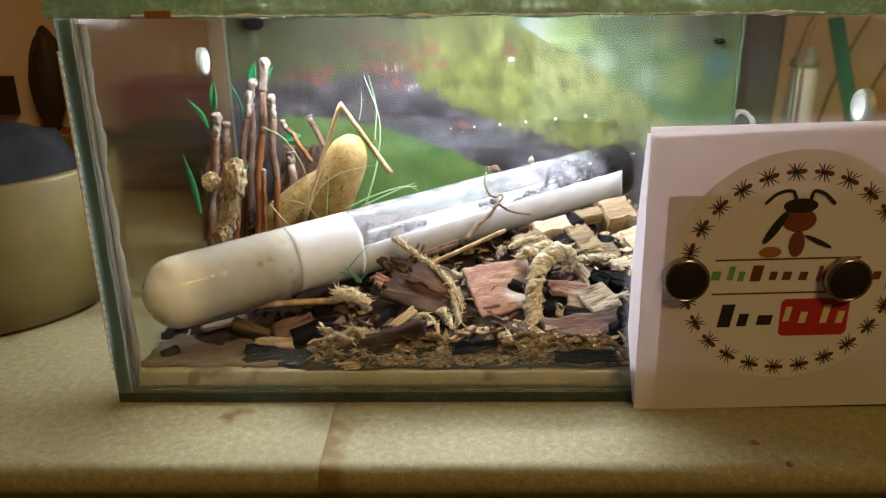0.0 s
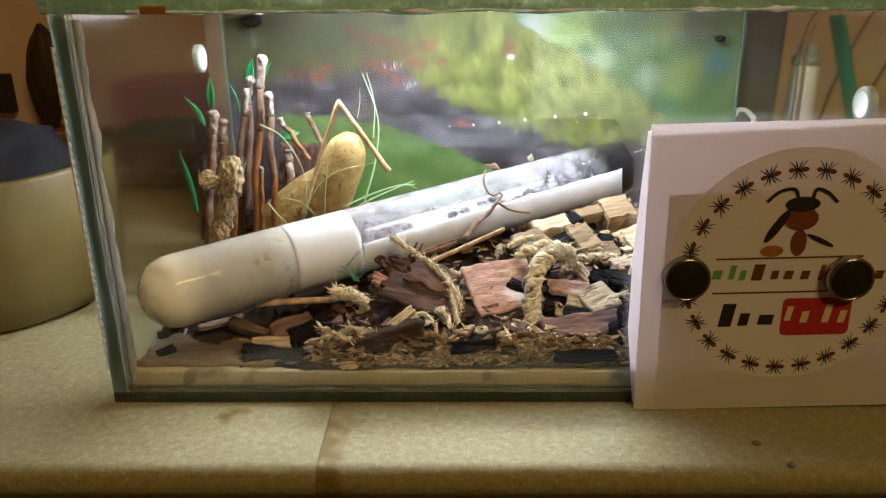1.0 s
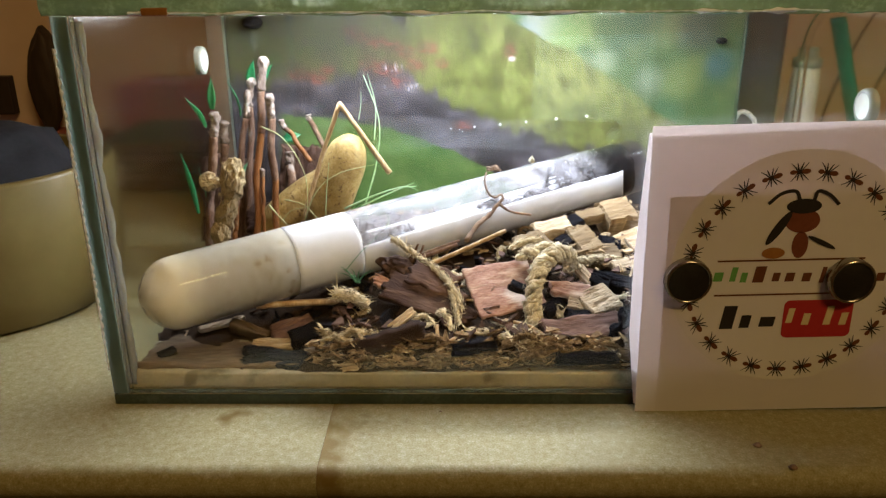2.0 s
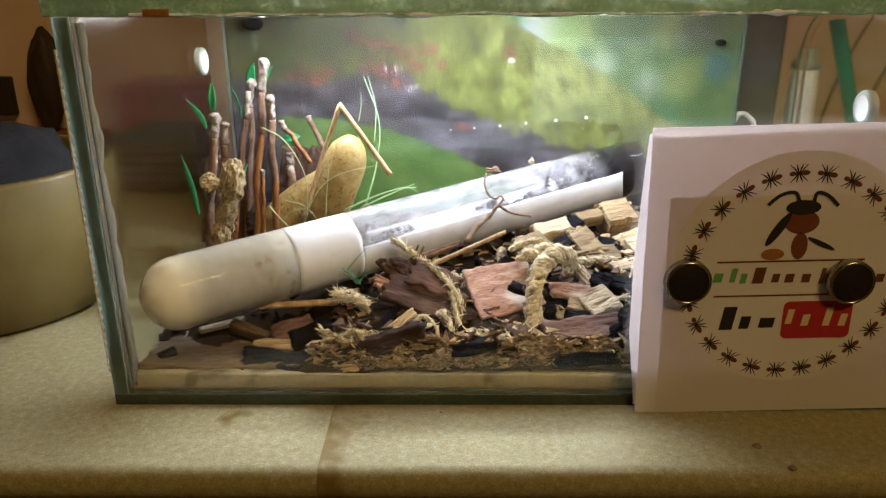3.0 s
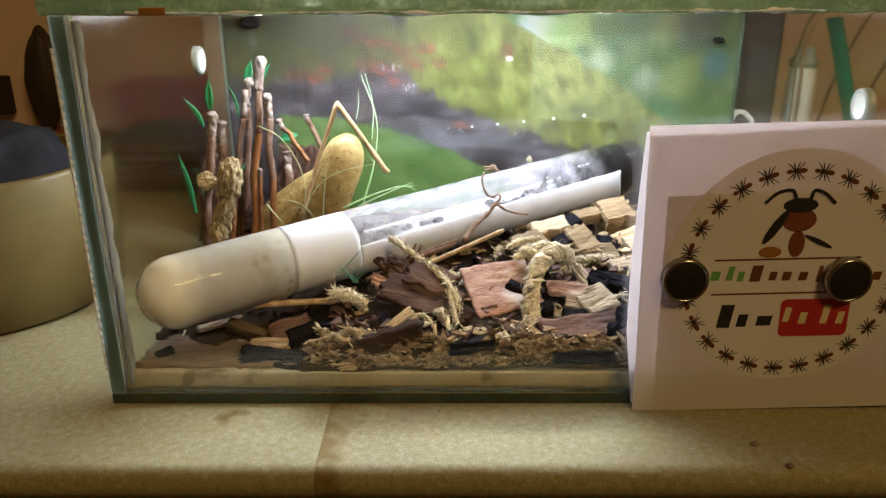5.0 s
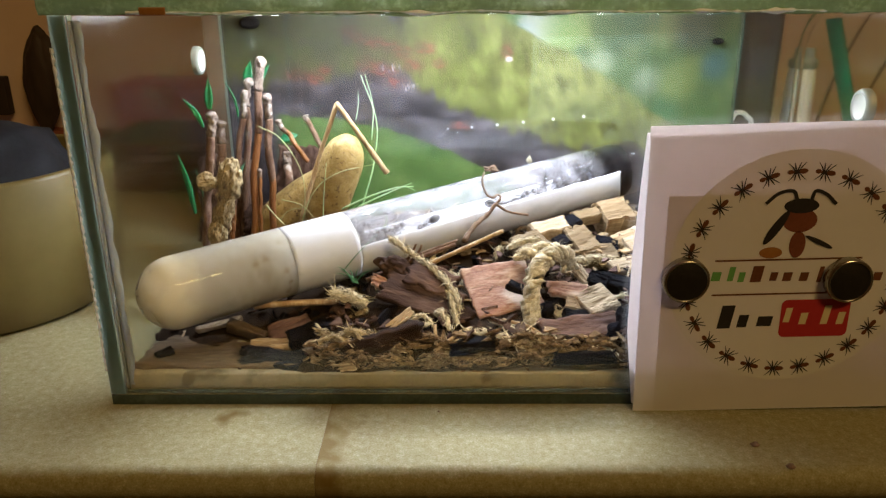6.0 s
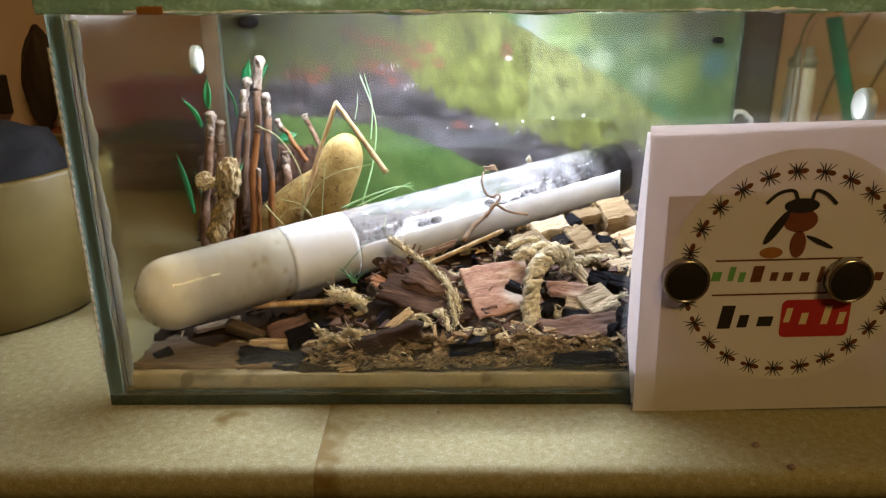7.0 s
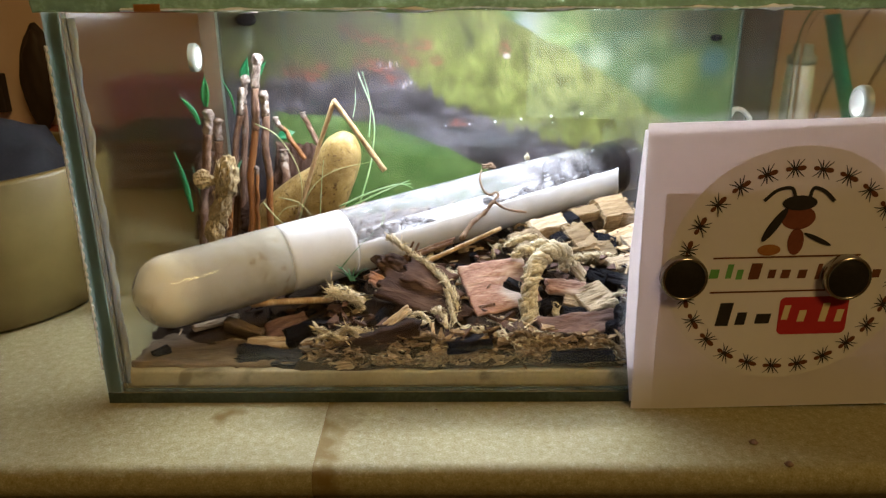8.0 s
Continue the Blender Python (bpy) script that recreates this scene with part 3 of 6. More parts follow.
# white beads imitating LED reflections on the back glass; the rim's orange patch
for i, (x, z, r) in enumerate(((0.0875, 0.0489, 0.0004), (0.0966, 0.0495, 0.0005), (0.1064, 0.0504, 0.0006), (0.1163, 0.0514, 0.0006), (0.1277, 0.0525, 0.0007), (0.1393, 0.0535, 0.0008))):
    bm = bmesh.new()
    bmesh.ops.create_icosphere(bm, subdivisions=3, radius=r * 0.75, matrix=pose(x, D - T - 0.0001, z) @ Matrix.Diagonal((1, 0.6, 1, 1)))
    tagged(mesh_ob("glint_bead", bm, GLINTWHITE), "small white bead imitating an LED glint on the back glass", "drop", group="drops on the back glass")
# Orange patch added to imitate a reflected glow on the lid's rim.
tagged(mesh_ob("orange_patch", one_box((0.0212, -0.0026, 0.0970), (0.0269, -0.0022, 0.0986), 0.0002), INK_AMBER), "orange patch imitating a glow on the lid's rim", "tape")

# ports in the side panes
for x, c, sx in ((T, (-0.0029, 0.0862, 0.0783), 1), (W - T, (0.1971, 0.0280, 0.0723), -1)):
    prof = [(0.0001, 0.0016), (0.0026, 0.0016), (0.0034, 0.0022), (0.0042, 0.0022), (0.0046, 0.0015), (0.0046, 0.0)]
    port = empty("vent_plug", pose(x + sx * 0.0001, c[1], c[2], 0, 90 * sx, 0))
    tagged(port, "round white plastic plug in the side glass of the tank", "plug", group="plugs in the side panes")
    part("plug_disc", lathe(prof[:3], 28), WHITEPL, port)
    part("plug_ring", lathe(prof[2:], 28), GREYPL, port, "grey ring")

# dark slatted crate and a red box behind, on the counter
crate = empty("slatted_crate", pose(-0.052, 0.235, 0))
tagged(crate, "brown crate with horizontal slats beside the tank", "crate")
for i in range(5):
    part("slat", one_box((-0.042, -0.030, 0.0006 + i * 0.0050), (0.042, -0.026, 0.0048 + i * 0.0050), 0.0005), SLAT, crate, smooth=False)
part("crate_body", one_box((-0.0415, -0.0258, 0.0), (0.0415, 0.040, 0.0245), 0.001), DARKWOOD, crate, "dark inside", smooth=False)
tagged(mesh_ob("red_box", one_box((-0.122, 0.300, 0.0), (-0.040, 0.345, 0.042), 0.004), REDBOX, smooth=False), "dull red cloth-covered box behind the crate", "box")

# LED bar on the lid
bar = empty("led_bar", pose(0, 0, 0))
tagged(bar, "slim white strip of lit LEDs under the lid", "lamp")
part("bar_strip", one_box((0.026, LED_Y - 0.004, 0.0960), (0.176, LED_Y + 0.004, TOP), 0.0003), BAR, bar)
for x in LED_XS:
    part("led", one_box((x - 0.0014, LED_Y - 0.0014, LED_Z - 0.0014), (x + 0.0014, LED_Y + 0.0014, 0.0961), 0.0002), LEDGLOW, bar, "glowing LED")


# ---- printed backdrop behind the tank ----
def value_noise(u, v, seed):
    """Smooth value noise on arrays."""
    rng = np.random.RandomState(seed)
    g = rng.rand(64, 64)
    iu, iv = np.floor(u).astype(int), np.floor(v).astype(int)
    fu, fv = u - iu, v - iv
    fu, fv = fu * fu * (3 - 2 * fu), fv * fv * (3 - 2 * fv)
    a, b = g[iu % 64, iv % 64], g[(iu + 1) % 64, iv % 64]
    c, d = g[iu % 64, (iv + 1) % 64], g[(iu + 1) % 64, (iv + 1) % 64]
    return (a * (1 - fu) + b * fu) * (1 - fv) + (c * (1 - fu) + d * fu) * fv


def fractal(u, v, seed, octaves=4):
    out, amp, tot = 0, 1.0, 0
    for o in range(octaves):
        out = out + amp * value_noise(u * 2 ** o, v * 2 ** o, seed + o)
        tot += amp
        amp *= 0.55
    return out / tot


def smooth(e0, e1, x):
    t = np.clip((x - e0) / (e1 - e0), 0, 1)
    return t * t * (3 - 2 * t)


def paint_print(x, z):
    """Colours of the printed picture (a mossy log, a leaf, blurred green light) at x, z in millimetres."""
    def lay(base, col, m):
        return base * (1 - m[..., None]) + np.array(col) * m[..., None]
    base = np.zeros(x.shape + (3,)) + np.array((0.10, 0.20, 0.05))
    # blurred greens
    f1, f2 = fractal(x / 22, z / 20, 11, 3), fractal(x / 13 + 9, z / 12, 21, 2)
    base = lay(base, (0.045, 0.13, 0.028), smooth(0.45, 0.7, f1))
    base = lay(base, (0.27, 0.36, 0.10), smooth(0.52, 0.78, f2))
    base = lay(base, (0.20, 0.20, 0.06), smooth(120, 190, x) * smooth(78, 90, z) * 0.6)
    for cx, cz, r, col, a in ((116, 82, 6, (0.16, 0.34, 0.36), .8), (121, 87, 8, (0.55, 0.6, 0.5), .6), (146, 74, 5, (0.5, 0.6, 0.34), .7),
                              (188, 72, 6, (0.05, 0.17, 0.20), .6), (163, 66, 6, (0.42, 0.5, 0.3), .5), (170, 55, 6, (0.06, 0.2, 0.07), .7),
                              (136, 71, 6, (0.46, 0.52, 0.3), .5), (152, 84, 12, (0.06, 0.15, 0.05), .6), (180, 86, 10, (0.12, 0.13, 0.09), .7),
                              (175, 66, 8, (0.32, 0.4, 0.1), .6), (130, 86, 9, (0.2, 0.34, 0.1), .6)):
        d = np.hypot(x - cx, z - cz)
        base = lay(base, col, (1 - smooth(r * 0.4, r * 1.3, d)) * a)
    # Light falloff put into the ink: darker towards the right, against the LEDs.
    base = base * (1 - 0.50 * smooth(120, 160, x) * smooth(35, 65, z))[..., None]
    # log and moss
    wob = 5 * (fractal(x / 9, z / 40, 31, 3) - 0.5)
    ridge = np.interp(x, (0, 96, 105, 119, 133, 152, 172, 200), (110, 100, 91, 84, 77, 65, 51, 40)) + wob * 0.8
    moss_low = np.interp(x, (0, 20, 45, 62, 72, 81, 92, 101, 115, 131, 150, 175), (66, 66, 68, 72, 70, 62, 57, 52, 47, 42, 40, 30))
    hang = 9 * (fractal(x / 2.2, z / 60, 41, 3) - 0.5)
    log = smooth(1.0, -1.0, z - ridge)
    grain = fractal(x / 6, z / 3, 51, 4)
    trunk = np.zeros(x.shape + (3,)) + np.array((0.055, 0.050, 0.048))
    trunk = lay(trunk, (0.125, 0.115, 0.11), smooth(0.45, 0.75, grain))
    trunk = lay(trunk, (0.022, 0.020, 0.018), smooth(0.55, 0.35, fractal(x / 10, z / 7, 61, 4)) * 0.8)
    xw = x + 4 * (fractal(x / 9, z / 9, 75, 3) - 0.5) + (z - 60) * 0.32 * smooth(80, 125, x)
    streak = 0.42 * fractal(xw / 1.3, z / 6.0 + x / 14, 71, 4) + 0.58 * fractal(xw / 0.45, z / 2.2, 77, 3)
    tuft = fractal(x / 5, z / 6, 81, 4)
    moss = np.zeros(x.shape + (3,)) + np.array((0.125, 0.150, 0.026))
    moss = lay(moss, (0.24, 0.275, 0.068), smooth(0.42, 0.72, streak * 0.45 + tuft * 0.55))
    moss = lay(moss, (0.40, 0.42, 0.13), smooth(0.52, 0.70, streak) * smooth(0.38, 0.62, tuft) * 0.38)
    moss = lay(moss, (0.06, 0.075, 0.018), smooth(0.47, 0.30, streak * 0.6 + tuft * 0.4))
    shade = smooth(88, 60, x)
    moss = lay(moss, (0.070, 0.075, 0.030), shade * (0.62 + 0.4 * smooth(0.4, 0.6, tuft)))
    hair = 0.6 * fractal(xw / 0.36, z / 3.0, 141, 2) + 0.4 * fractal(x / 0.5, z / 0.7, 143, 2)
    moss = moss * (0.60 + 0.60 * smooth(0.25, 0.75, hair))[..., None]
    trunk = trunk * (0.55 + 0.9 * fractal(x / 1.6, z / 0.8, 151, 4))[..., None]
    body = trunk
    mm = smooth(-2.0, 2.0, z - moss_low + hang)
    mm = mm * smooth(0.16, 0.30, fractal(x / 7, z / 9, 91, 3) + 0.12 * smooth(80, 110, x))
    body = body * (1 - mm[..., None]) + moss * mm[..., None]
    base = base * (1 - log[..., None]) + body * log[..., None]
    # reddish scaly fungi
    clus = np.zeros_like(x)
    for cx, cz, rx, rz in ((51, 84.5, 4, 2.4), (56, 82, 4, 2.6), (61, 80.5, 4, 2.4), (66, 79, 4, 2.6), (71, 77, 4, 2.6), (79, 78.5, 4.5, 3), (63, 71, 6, 3.2),
                           (75, 72.5, 4.5, 2.6), (56, 73, 4, 3), (30, 69, 5, 2.2), (37, 68, 4, 3), (41, 71, 3, 2.4), (68, 66, 5, 2.5), (92.5, 49.5, 4, 2),
                           (110, 77, 2.6, 3.4), (84, 73, 3, 2)):
        clus = np.maximum(clus, 1 - smooth(0.5, 1.25, np.hypot((x - cx) / rx, (z - cz) / rz)))
    fl = fractal(x / 1.7 + z / 3, z / 0.9, 101, 4)
    m = clus * smooth(0.40, 0.54, fl)
    base = lay(base, (0.055, 0.030, 0.022), clus * smooth(0.52, 0.36, fl) * 0.6)
    base = lay(base, (0.15, 0.048, 0.032), m * 0.8)
    base = lay(base, (0.30, 0.105, 0.06), m * smooth(0.58, 0.70, fl) * 0.7)
    ice = (1 - smooth(0.4, 1.2, np.minimum(np.hypot((x - 66) / 5, (z - 71.5) / 2.0), np.hypot((x - 72.5) / 5, (z - 64) / 1.8)))) * smooth(0.56, 0.66, fractal(x / 0.7, z / 3, 131, 3))
    base = lay(base, (0.60, 0.55, 0.50), ice * 0.8)
    base = lay(base, (0.70, 0.62, 0.58), (1 - smooth(0.5, 1.2, np.hypot((x - 110.5) / 1.6, (z - 74.5) / 1.1))) * 0.7)
    # the large leaf below
    edge = np.interp(x, (0, 18, 27, 44, 66, 88, 103, 112, 125), (58, 55, 53, 52, 47.5, 39.5, 31.5, 24, 12))
    edge = edge + 0.5 * np.abs(np.mod(x / 2.6, 1) - 0.5) + 1.2 * (fractal(x / 4, z * 0 + 3, 111, 2) - 0.5)
    lf = smooth(0.6, -0.6, z - edge) * smooth(19, 25, x)
    vein = fractal(x / 6 + z / 9, z / 8, 121, 4)
    leaf = np.zeros(x.shape + (3,)) + np.array((0.085, 0.165, 0.034))
    leaf = lay(leaf, (0.05, 0.125, 0.018), smooth(0.5, 0.3, vein))
    leaf = lay(leaf, (0.13, 0.22, 0.055), smooth(0.55, 0.75, vein))
    leaf = lay(leaf, (0.05, 0.16, 0.02), smooth(34, 16, z) * 0.6)
    leaf = leaf * (0.78 + 0.44 * fractal(x / 0.9, z / 0.9, 161, 3))[..., None]
    base = base * (1 - lf[..., None]) + leaf * lf[..., None]
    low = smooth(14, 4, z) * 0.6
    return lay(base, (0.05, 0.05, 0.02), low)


NX, NZ = 860, 420
gx, gz = np.meshgrid(np.linspace(1.0, 196.0, NX), np.linspace(0.5, 97.5, NZ), indexing="xy")
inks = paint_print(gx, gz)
# Light falloff put into the inks: darker at upper left and upper right.
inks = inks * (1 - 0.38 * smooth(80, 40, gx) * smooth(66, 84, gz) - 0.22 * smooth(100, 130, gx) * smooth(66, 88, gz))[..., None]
grey = inks.mean(axis=2, keepdims=True)
inks = np.clip(grey + 1.03 * (inks - grey), 0, 1)
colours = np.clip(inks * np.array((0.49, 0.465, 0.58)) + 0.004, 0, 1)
PY = D + 0.0006
me = bpy.data.meshes.new("printed_backdrop")
verts = np.stack([gx.ravel() / 1000, np.full(gx.size, PY), gz.ravel() / 1000], 1)
ii = np.arange(NX * NZ).reshape(NZ, NX)
quads = np.stack([ii[:-1, :-1], ii[:-1, 1:], ii[1:, 1:], ii[1:, :-1]], -1).reshape(-1, 4)
me.from_pydata(verts.tolist(), [], quads.tolist())
att = me.color_attributes.new("ink", "FLOAT_COLOR", "POINT")
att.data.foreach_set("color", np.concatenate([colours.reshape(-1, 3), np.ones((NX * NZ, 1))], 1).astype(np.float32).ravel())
m, nt, nd, lk, b = material("printed_paper")
ink = nd.new("ShaderNodeVertexColor")
ink.layer_name = "ink"
lk.new(ink.outputs["Color"], b.inputs["Base Color"])
b.inputs["Roughness"].default_value, b.inputs["Specular IOR Level"].default_value = 0.42, 0.22
me.materials.append(m)
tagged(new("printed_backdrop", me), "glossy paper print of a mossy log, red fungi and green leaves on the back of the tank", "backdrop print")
bm = one_box((0.0005, D + 0.0009, 0.0), (0.1962, D + 0.0014, 0.0975))
tagged(mesh_ob("backing_card", bm, CARD, smooth=False), "plain white card behind the printed paper", "card")

tagged(mesh_ob("cardboard_strip", one_box((-0.0062, D + 0.0004, 0.0), (0.0002, D + 0.0024, 0.0965), 0.0003), CARDBOARD, smooth=False), "brown cardboard strip along the edge of the print", "cardboard")

# ---- bed of the tank ----
tagged(mesh_ob("plaster_layer", one_box((T + 0.0002, T + 0.0002, B0 + 0.0002), (W - T - 0.0002, D - T - 0.0002, 0.0077), 0.0006), PLASTER),
       "cream plaster layer on the tank's floor", "plaster")


def bed(x, y):
    """Height of the loose bed."""
    s = min(1, max(0, (y - 0.006) / 0.035))
    r = min(1, max(0, (x - 0.03) / 0.05))
    e = min(1, max(0, (y - 0.0056) / 0.0010))
    q = min(1, max(0, (x - 0.046) / 0.012))
    h = 0.0087 + s * s * (3 - 2 * s) * (0.0035 + 0.0055 * r) * (1 - 0.72 * q) + q * 0.0076 * e
    h -= 0.0018 * (1 - q) * min(1, max(0, (0.040 - y) / 0.010))
    return h + 0.0012 * noise.noise(Vector((x * 90, y * 90, 4)))


bm = bmesh.new()
grid = [[bm.verts.new((0.0045 + 0.191 * i / 90, 0.0045 + 0.115 * j / 54, bed(0.0045 + 0.191 * i / 90, 0.0045 + 0.115 * j / 54) - 0.0004))
         for j in range(55)] for i in range(91)]
for i in range(90):
    for j in range(54):
        bm.faces.new((grid[i][j], grid[i + 1][j], grid[i + 1][j + 1], grid[i][j + 1]))
tagged(mesh_ob("soil", bm, SOIL), "dark crumbly soil on the plaster", "soil", kind="stuff")


PLATES = ((0.087, 0.113, 0.0155, 0.040), (0.107, 0.134, 0.0070, 0.0200), (0.062, 0.087, 0.016, 0.032), (0.005, 0.050, 0.008, 0.026))


def strewn(name, mat, label, cat, count, seed, sizes, region, lift=0.0, thin=0.25, drop=0.0):
    """Many small broken bits, joined: centre, size and turn at random on the bed."""
    rng = random.Random(seed)
    vs, fs = [], []
    for _ in range(count):
        x, y = rng.uniform(region[0], region[1]), rng.uniform(region[2], region[3])
        l, w = rng.uniform(*sizes), rng.uniform(*sizes) * rng.uniform(0.4, 0.9)
        if any(a < x < b and c < y < d for a, b, c, d in PLATES):
            continue
        t = min(l, w) * thin * rng.uniform(0.6, 1.5)
        m = pose(x, y, bed(x, y) - drop + lift * rng.random() + t * 0.4, rng.uniform(-35, 35), rng.uniform(-30, 30), rng.uniform(0, 360))
        k = rng.randint(5, 7)
        ang = sorted(rng.uniform(0, 2 * math.pi) for _ in range(k))
        base = len(vs)
        for z in (-t / 2, t / 2):
            for a in ang:
                rr = rng.uniform(0.75, 1.1)
                p = m @ Vector((math.cos(a) * l / 2 * rr, math.sin(a) * w / 2 * rr, z))
                vs.append((min(max(p.x, 0.0047), 0.1953), min(max(p.y, 0.0047), 0.1193), p.z))
        fs.append([base + i for i in range(k)][::-1])
        fs.append([base + k + i for i in range(k)])
        for i in range(k):
            fs.append([base + i, base + (i + 1) % k, base + k + (i + 1) % k, base + k + i])
    me = bpy.data.meshes.new(name)
    me.from_pydata(vs, [], fs)
    me.materials.append(mat)
    me.update()
    return tagged(new(name, me), label, cat, kind="stuff")


def flakes(bm, path, radius, count, rng, size):
    """Small curled scales along a path."""
    for _ in range(count):
        i = rng.randrange(len(path) - 1)
        p = path[i].lerp(path[i + 1], rng.random())
        d = (path[i + 1] - path[i]).normalized()
        r = Vector((rng.gauss(0, 1), rng.gauss(0, 1), rng.gauss(0, 1)))
        o = (r - d * r.dot(d)).normalized()
        s = d.cross(o)
        ln, wd = size * rng.uniform(0.8, 2.3), size * rng.uniform(0.16, 0.42)
        fw = (d * rng.choice((-1, 1)) * rng.uniform(0.5, 1.0) + s * rng.uniform(-0.5, 0.5) + o * rng.uniform(-0.05, 0.40)).normalized()
        a = p + o * radius * rng.uniform(0.5, 1.0)
        mid = a + fw * ln * 0.5 + o * ln * 0.12
        tip = a + fw * ln - o * ln * 0.1 * rng.random()
        v = [bm.verts.new(q) for q in (a - s * wd * 0.4, a + s * wd * 0.4, mid + s * wd * 0.6, mid - s * wd * 0.6, tip)]
        bm.faces.new((v[0], v[1], v[2], v[3])), bm.faces.new((v[3], v[2], v[4]))


def moss_strand(pts, radius, seed, count=220, mat=MOSS, label="pale dried moss strand lying on the bark", core=0.75, size=0.0016, name="moss_strand", taper=True, strands=4):
    """Dried moss: a few thin crinkled strands wound round one another, with small scales standing off."""
    rng = random.Random(seed)
    n = 14 + 9 * len(pts)
    path = bez(pts, n)
    bm = bmesh.new()
    for k in range(strands):
        ph, own = rng.uniform(0, 6.28), []
        for i, q in enumerate(path):
            d = (path[min(i + 1, n - 1)] - path[max(i - 1, 0)]).normalized()
            a = d.cross(Vector((0.1, 0.3, 0.95))).normalized()
            b2 = d.cross(a)
            w = ph + i * 0.42 + 0.8 * noise.noise(Vector((i * 0.3, seed, k)))
            rr = radius * core * (0.62 + 0.35 * noise.noise(Vector((i * 0.45, k * 3, seed)))) * (min(1, 0.35 + 3 * min(i, n - 1 - i) / n) if taper else 1)
            own.append(q + a * math.cos(w) * rr + b2 * math.sin(w) * rr)
        rad = [radius * (0.52 if strands < 6 else 0.40) * (0.7 + 0.5 * noise.noise(Vector((i * 0.9, k * 5, seed + 3)))) + 0.00008 for i in range(n)]
        sweep(bm, own, rad, 6, 0.5, seed + k * 11)
    flakes(bm, path, radius * 1.05, int(count * 1.6), rng, size * 0.55)
    for _ in range(count // 26):
        i = rng.randrange(n - 1)
        q = path[i]
        v = Vector((rng.gauss(0, 1), rng.gauss(0, 1), abs(rng.gauss(0, 0.7)))).normalized() * size * rng.uniform(1.0, 2.4)
        sweep(bm, bez([q, q + v * 0.5 + Vector((rng.gauss(0, 1), rng.gauss(0, 1), rng.gauss(0, 1))) * size * 0.2, q + v], 5), [size * 0.10, size * 0.11, size * 0.08, size * 0.05, size * 0.03], 4)
    return tagged(mesh_ob(name, bm, mat), label, "moss", group="moss strands")


# ---- bark, wood and charcoal pieces ----
PIECE = 0


def piece(name, mat, label, cat, c, rot, l, w, t=0.002, group="", nx=14, ny=8, **kw):
    global PIECE
    PIECE += 1
    ob = mesh_ob(name, slab(l, w, t, PIECE * 1.7, nx, ny, **kw), mat, smooth=mat not in (COAL, WOOD, PALEWOOD))
    ob.matrix_world = at(c, rot)
    return tagged(ob, label, cat, group=group)


piece("bark_board", PLANK, "flat pale brown bark board on the plaster", "bark", (0.0303, 0.0182, 0.0072), (-3.0, -0.5, 0.0), 0.0508, 0.0235, t=0.0022, nx=30, ny=12, ragged=0.06)
piece("bark_piece", BARK, "long dark bark strip beneath the tube", "bark", (0.0242, 0.0320, 0.0063), (-2.1, -1.3, 5.0), 0.0461, 0.0081, t=0.0022, group="bark pieces", nx=24)
piece("wood_chip", WOOD, "small pale wood chip beside dark bark", "wood chip", (0.0096, 0.0253, 0.0070), (11.7, -18.4, 0.0), 0.0057, 0.0036, t=0.0012, group="wood chips")
piece("wood_chip", PLANK, "split brown wood chip on dark bark", "wood chip", (0.0301, 0.0245, 0.0100), (6.1, 15.1, -10.6), 0.0112, 0.0032, t=0.0030, group="wood chips", curl=0.1)
piece("charcoal_piece", COAL, "small black charcoal flake at the glass", "charcoal", (0.0107, 0.0130, 0.0085), (21.2, -11.3, 39.3), 0.0048, 0.0025, t=0.0018, group="charcoal pieces")
piece("charcoal_piece", COAL, "long black charcoal splinter by the front glass", "charcoal", (0.0446, 0.0100, 0.0084), (21.5, 0.0, 0.0), 0.0247, 0.0064, t=0.0030, group="charcoal pieces", nx=22, ragged=0.28, relief=0.0004, warp=0.0010)
piece("wood_chip", WOOD, "pale wood flake beside charcoal", "wood chip", (0.0385, 0.0170, 0.0093), (8.3, 2.0, 16.0), 0.0109, 0.0050, t=0.0010, group="wood chips")
piece("wood_chip", WOOD, "orange wood chip pressed against the glass", "wood chip", (0.0597, 0.0059, 0.0093), (79.2, -2.6, 0.0), 0.0074, 0.0032, t=0.0018, group="wood chips")
piece("bark_piece", DULLBARK, "reddish bark shard under the tube", "bark", (0.0424, 0.0250, 0.0101), (15.8, -12.6, 20.3), 0.0118, 0.0080, t=0.0020, group="bark pieces")
piece("charcoal_piece", COAL, "black charcoal lump in the shade", "charcoal", (0.0495, 0.0210, 0.0103), (7.9, -14.5, 17.9), 0.0134, 0.0071, t=0.0050, group="charcoal pieces", relief=0.00035, warp=0.0006)
piece("bark_piece", BARK, "dark brown torn bark plate lying over moss", "bark", (0.0797, 0.0209, 0.0219), (31.8, 14.6, -14.2), 0.0224, 0.0095, t=0.0020, group="bark pieces", nx=30, ny=16, relief=0.00012, warp=0.0009, ragged=0.16)
piece("bark_piece", BARK, "upper bark plate overlapping a larger one", "bark", (0.0824, 0.0257, 0.0249), (23.0, 14.7, -18.2), 0.0133, 0.0085, t=0.0018, group="bark pieces", nx=24, ny=14, relief=0.00014, warp=0.0008, ragged=0.2)
ob = mesh_ob("bark_piece", lump((0.0054, 0.0030, 0.0028), 8.0, 0.35, 5), BARK)
ob.matrix_world = at((0.0724, 0.0300, 0.0272), (15, 28, 20))
tagged(ob, "knobbly reddish brown bark chunk by the tube", "bark", group="bark pieces")
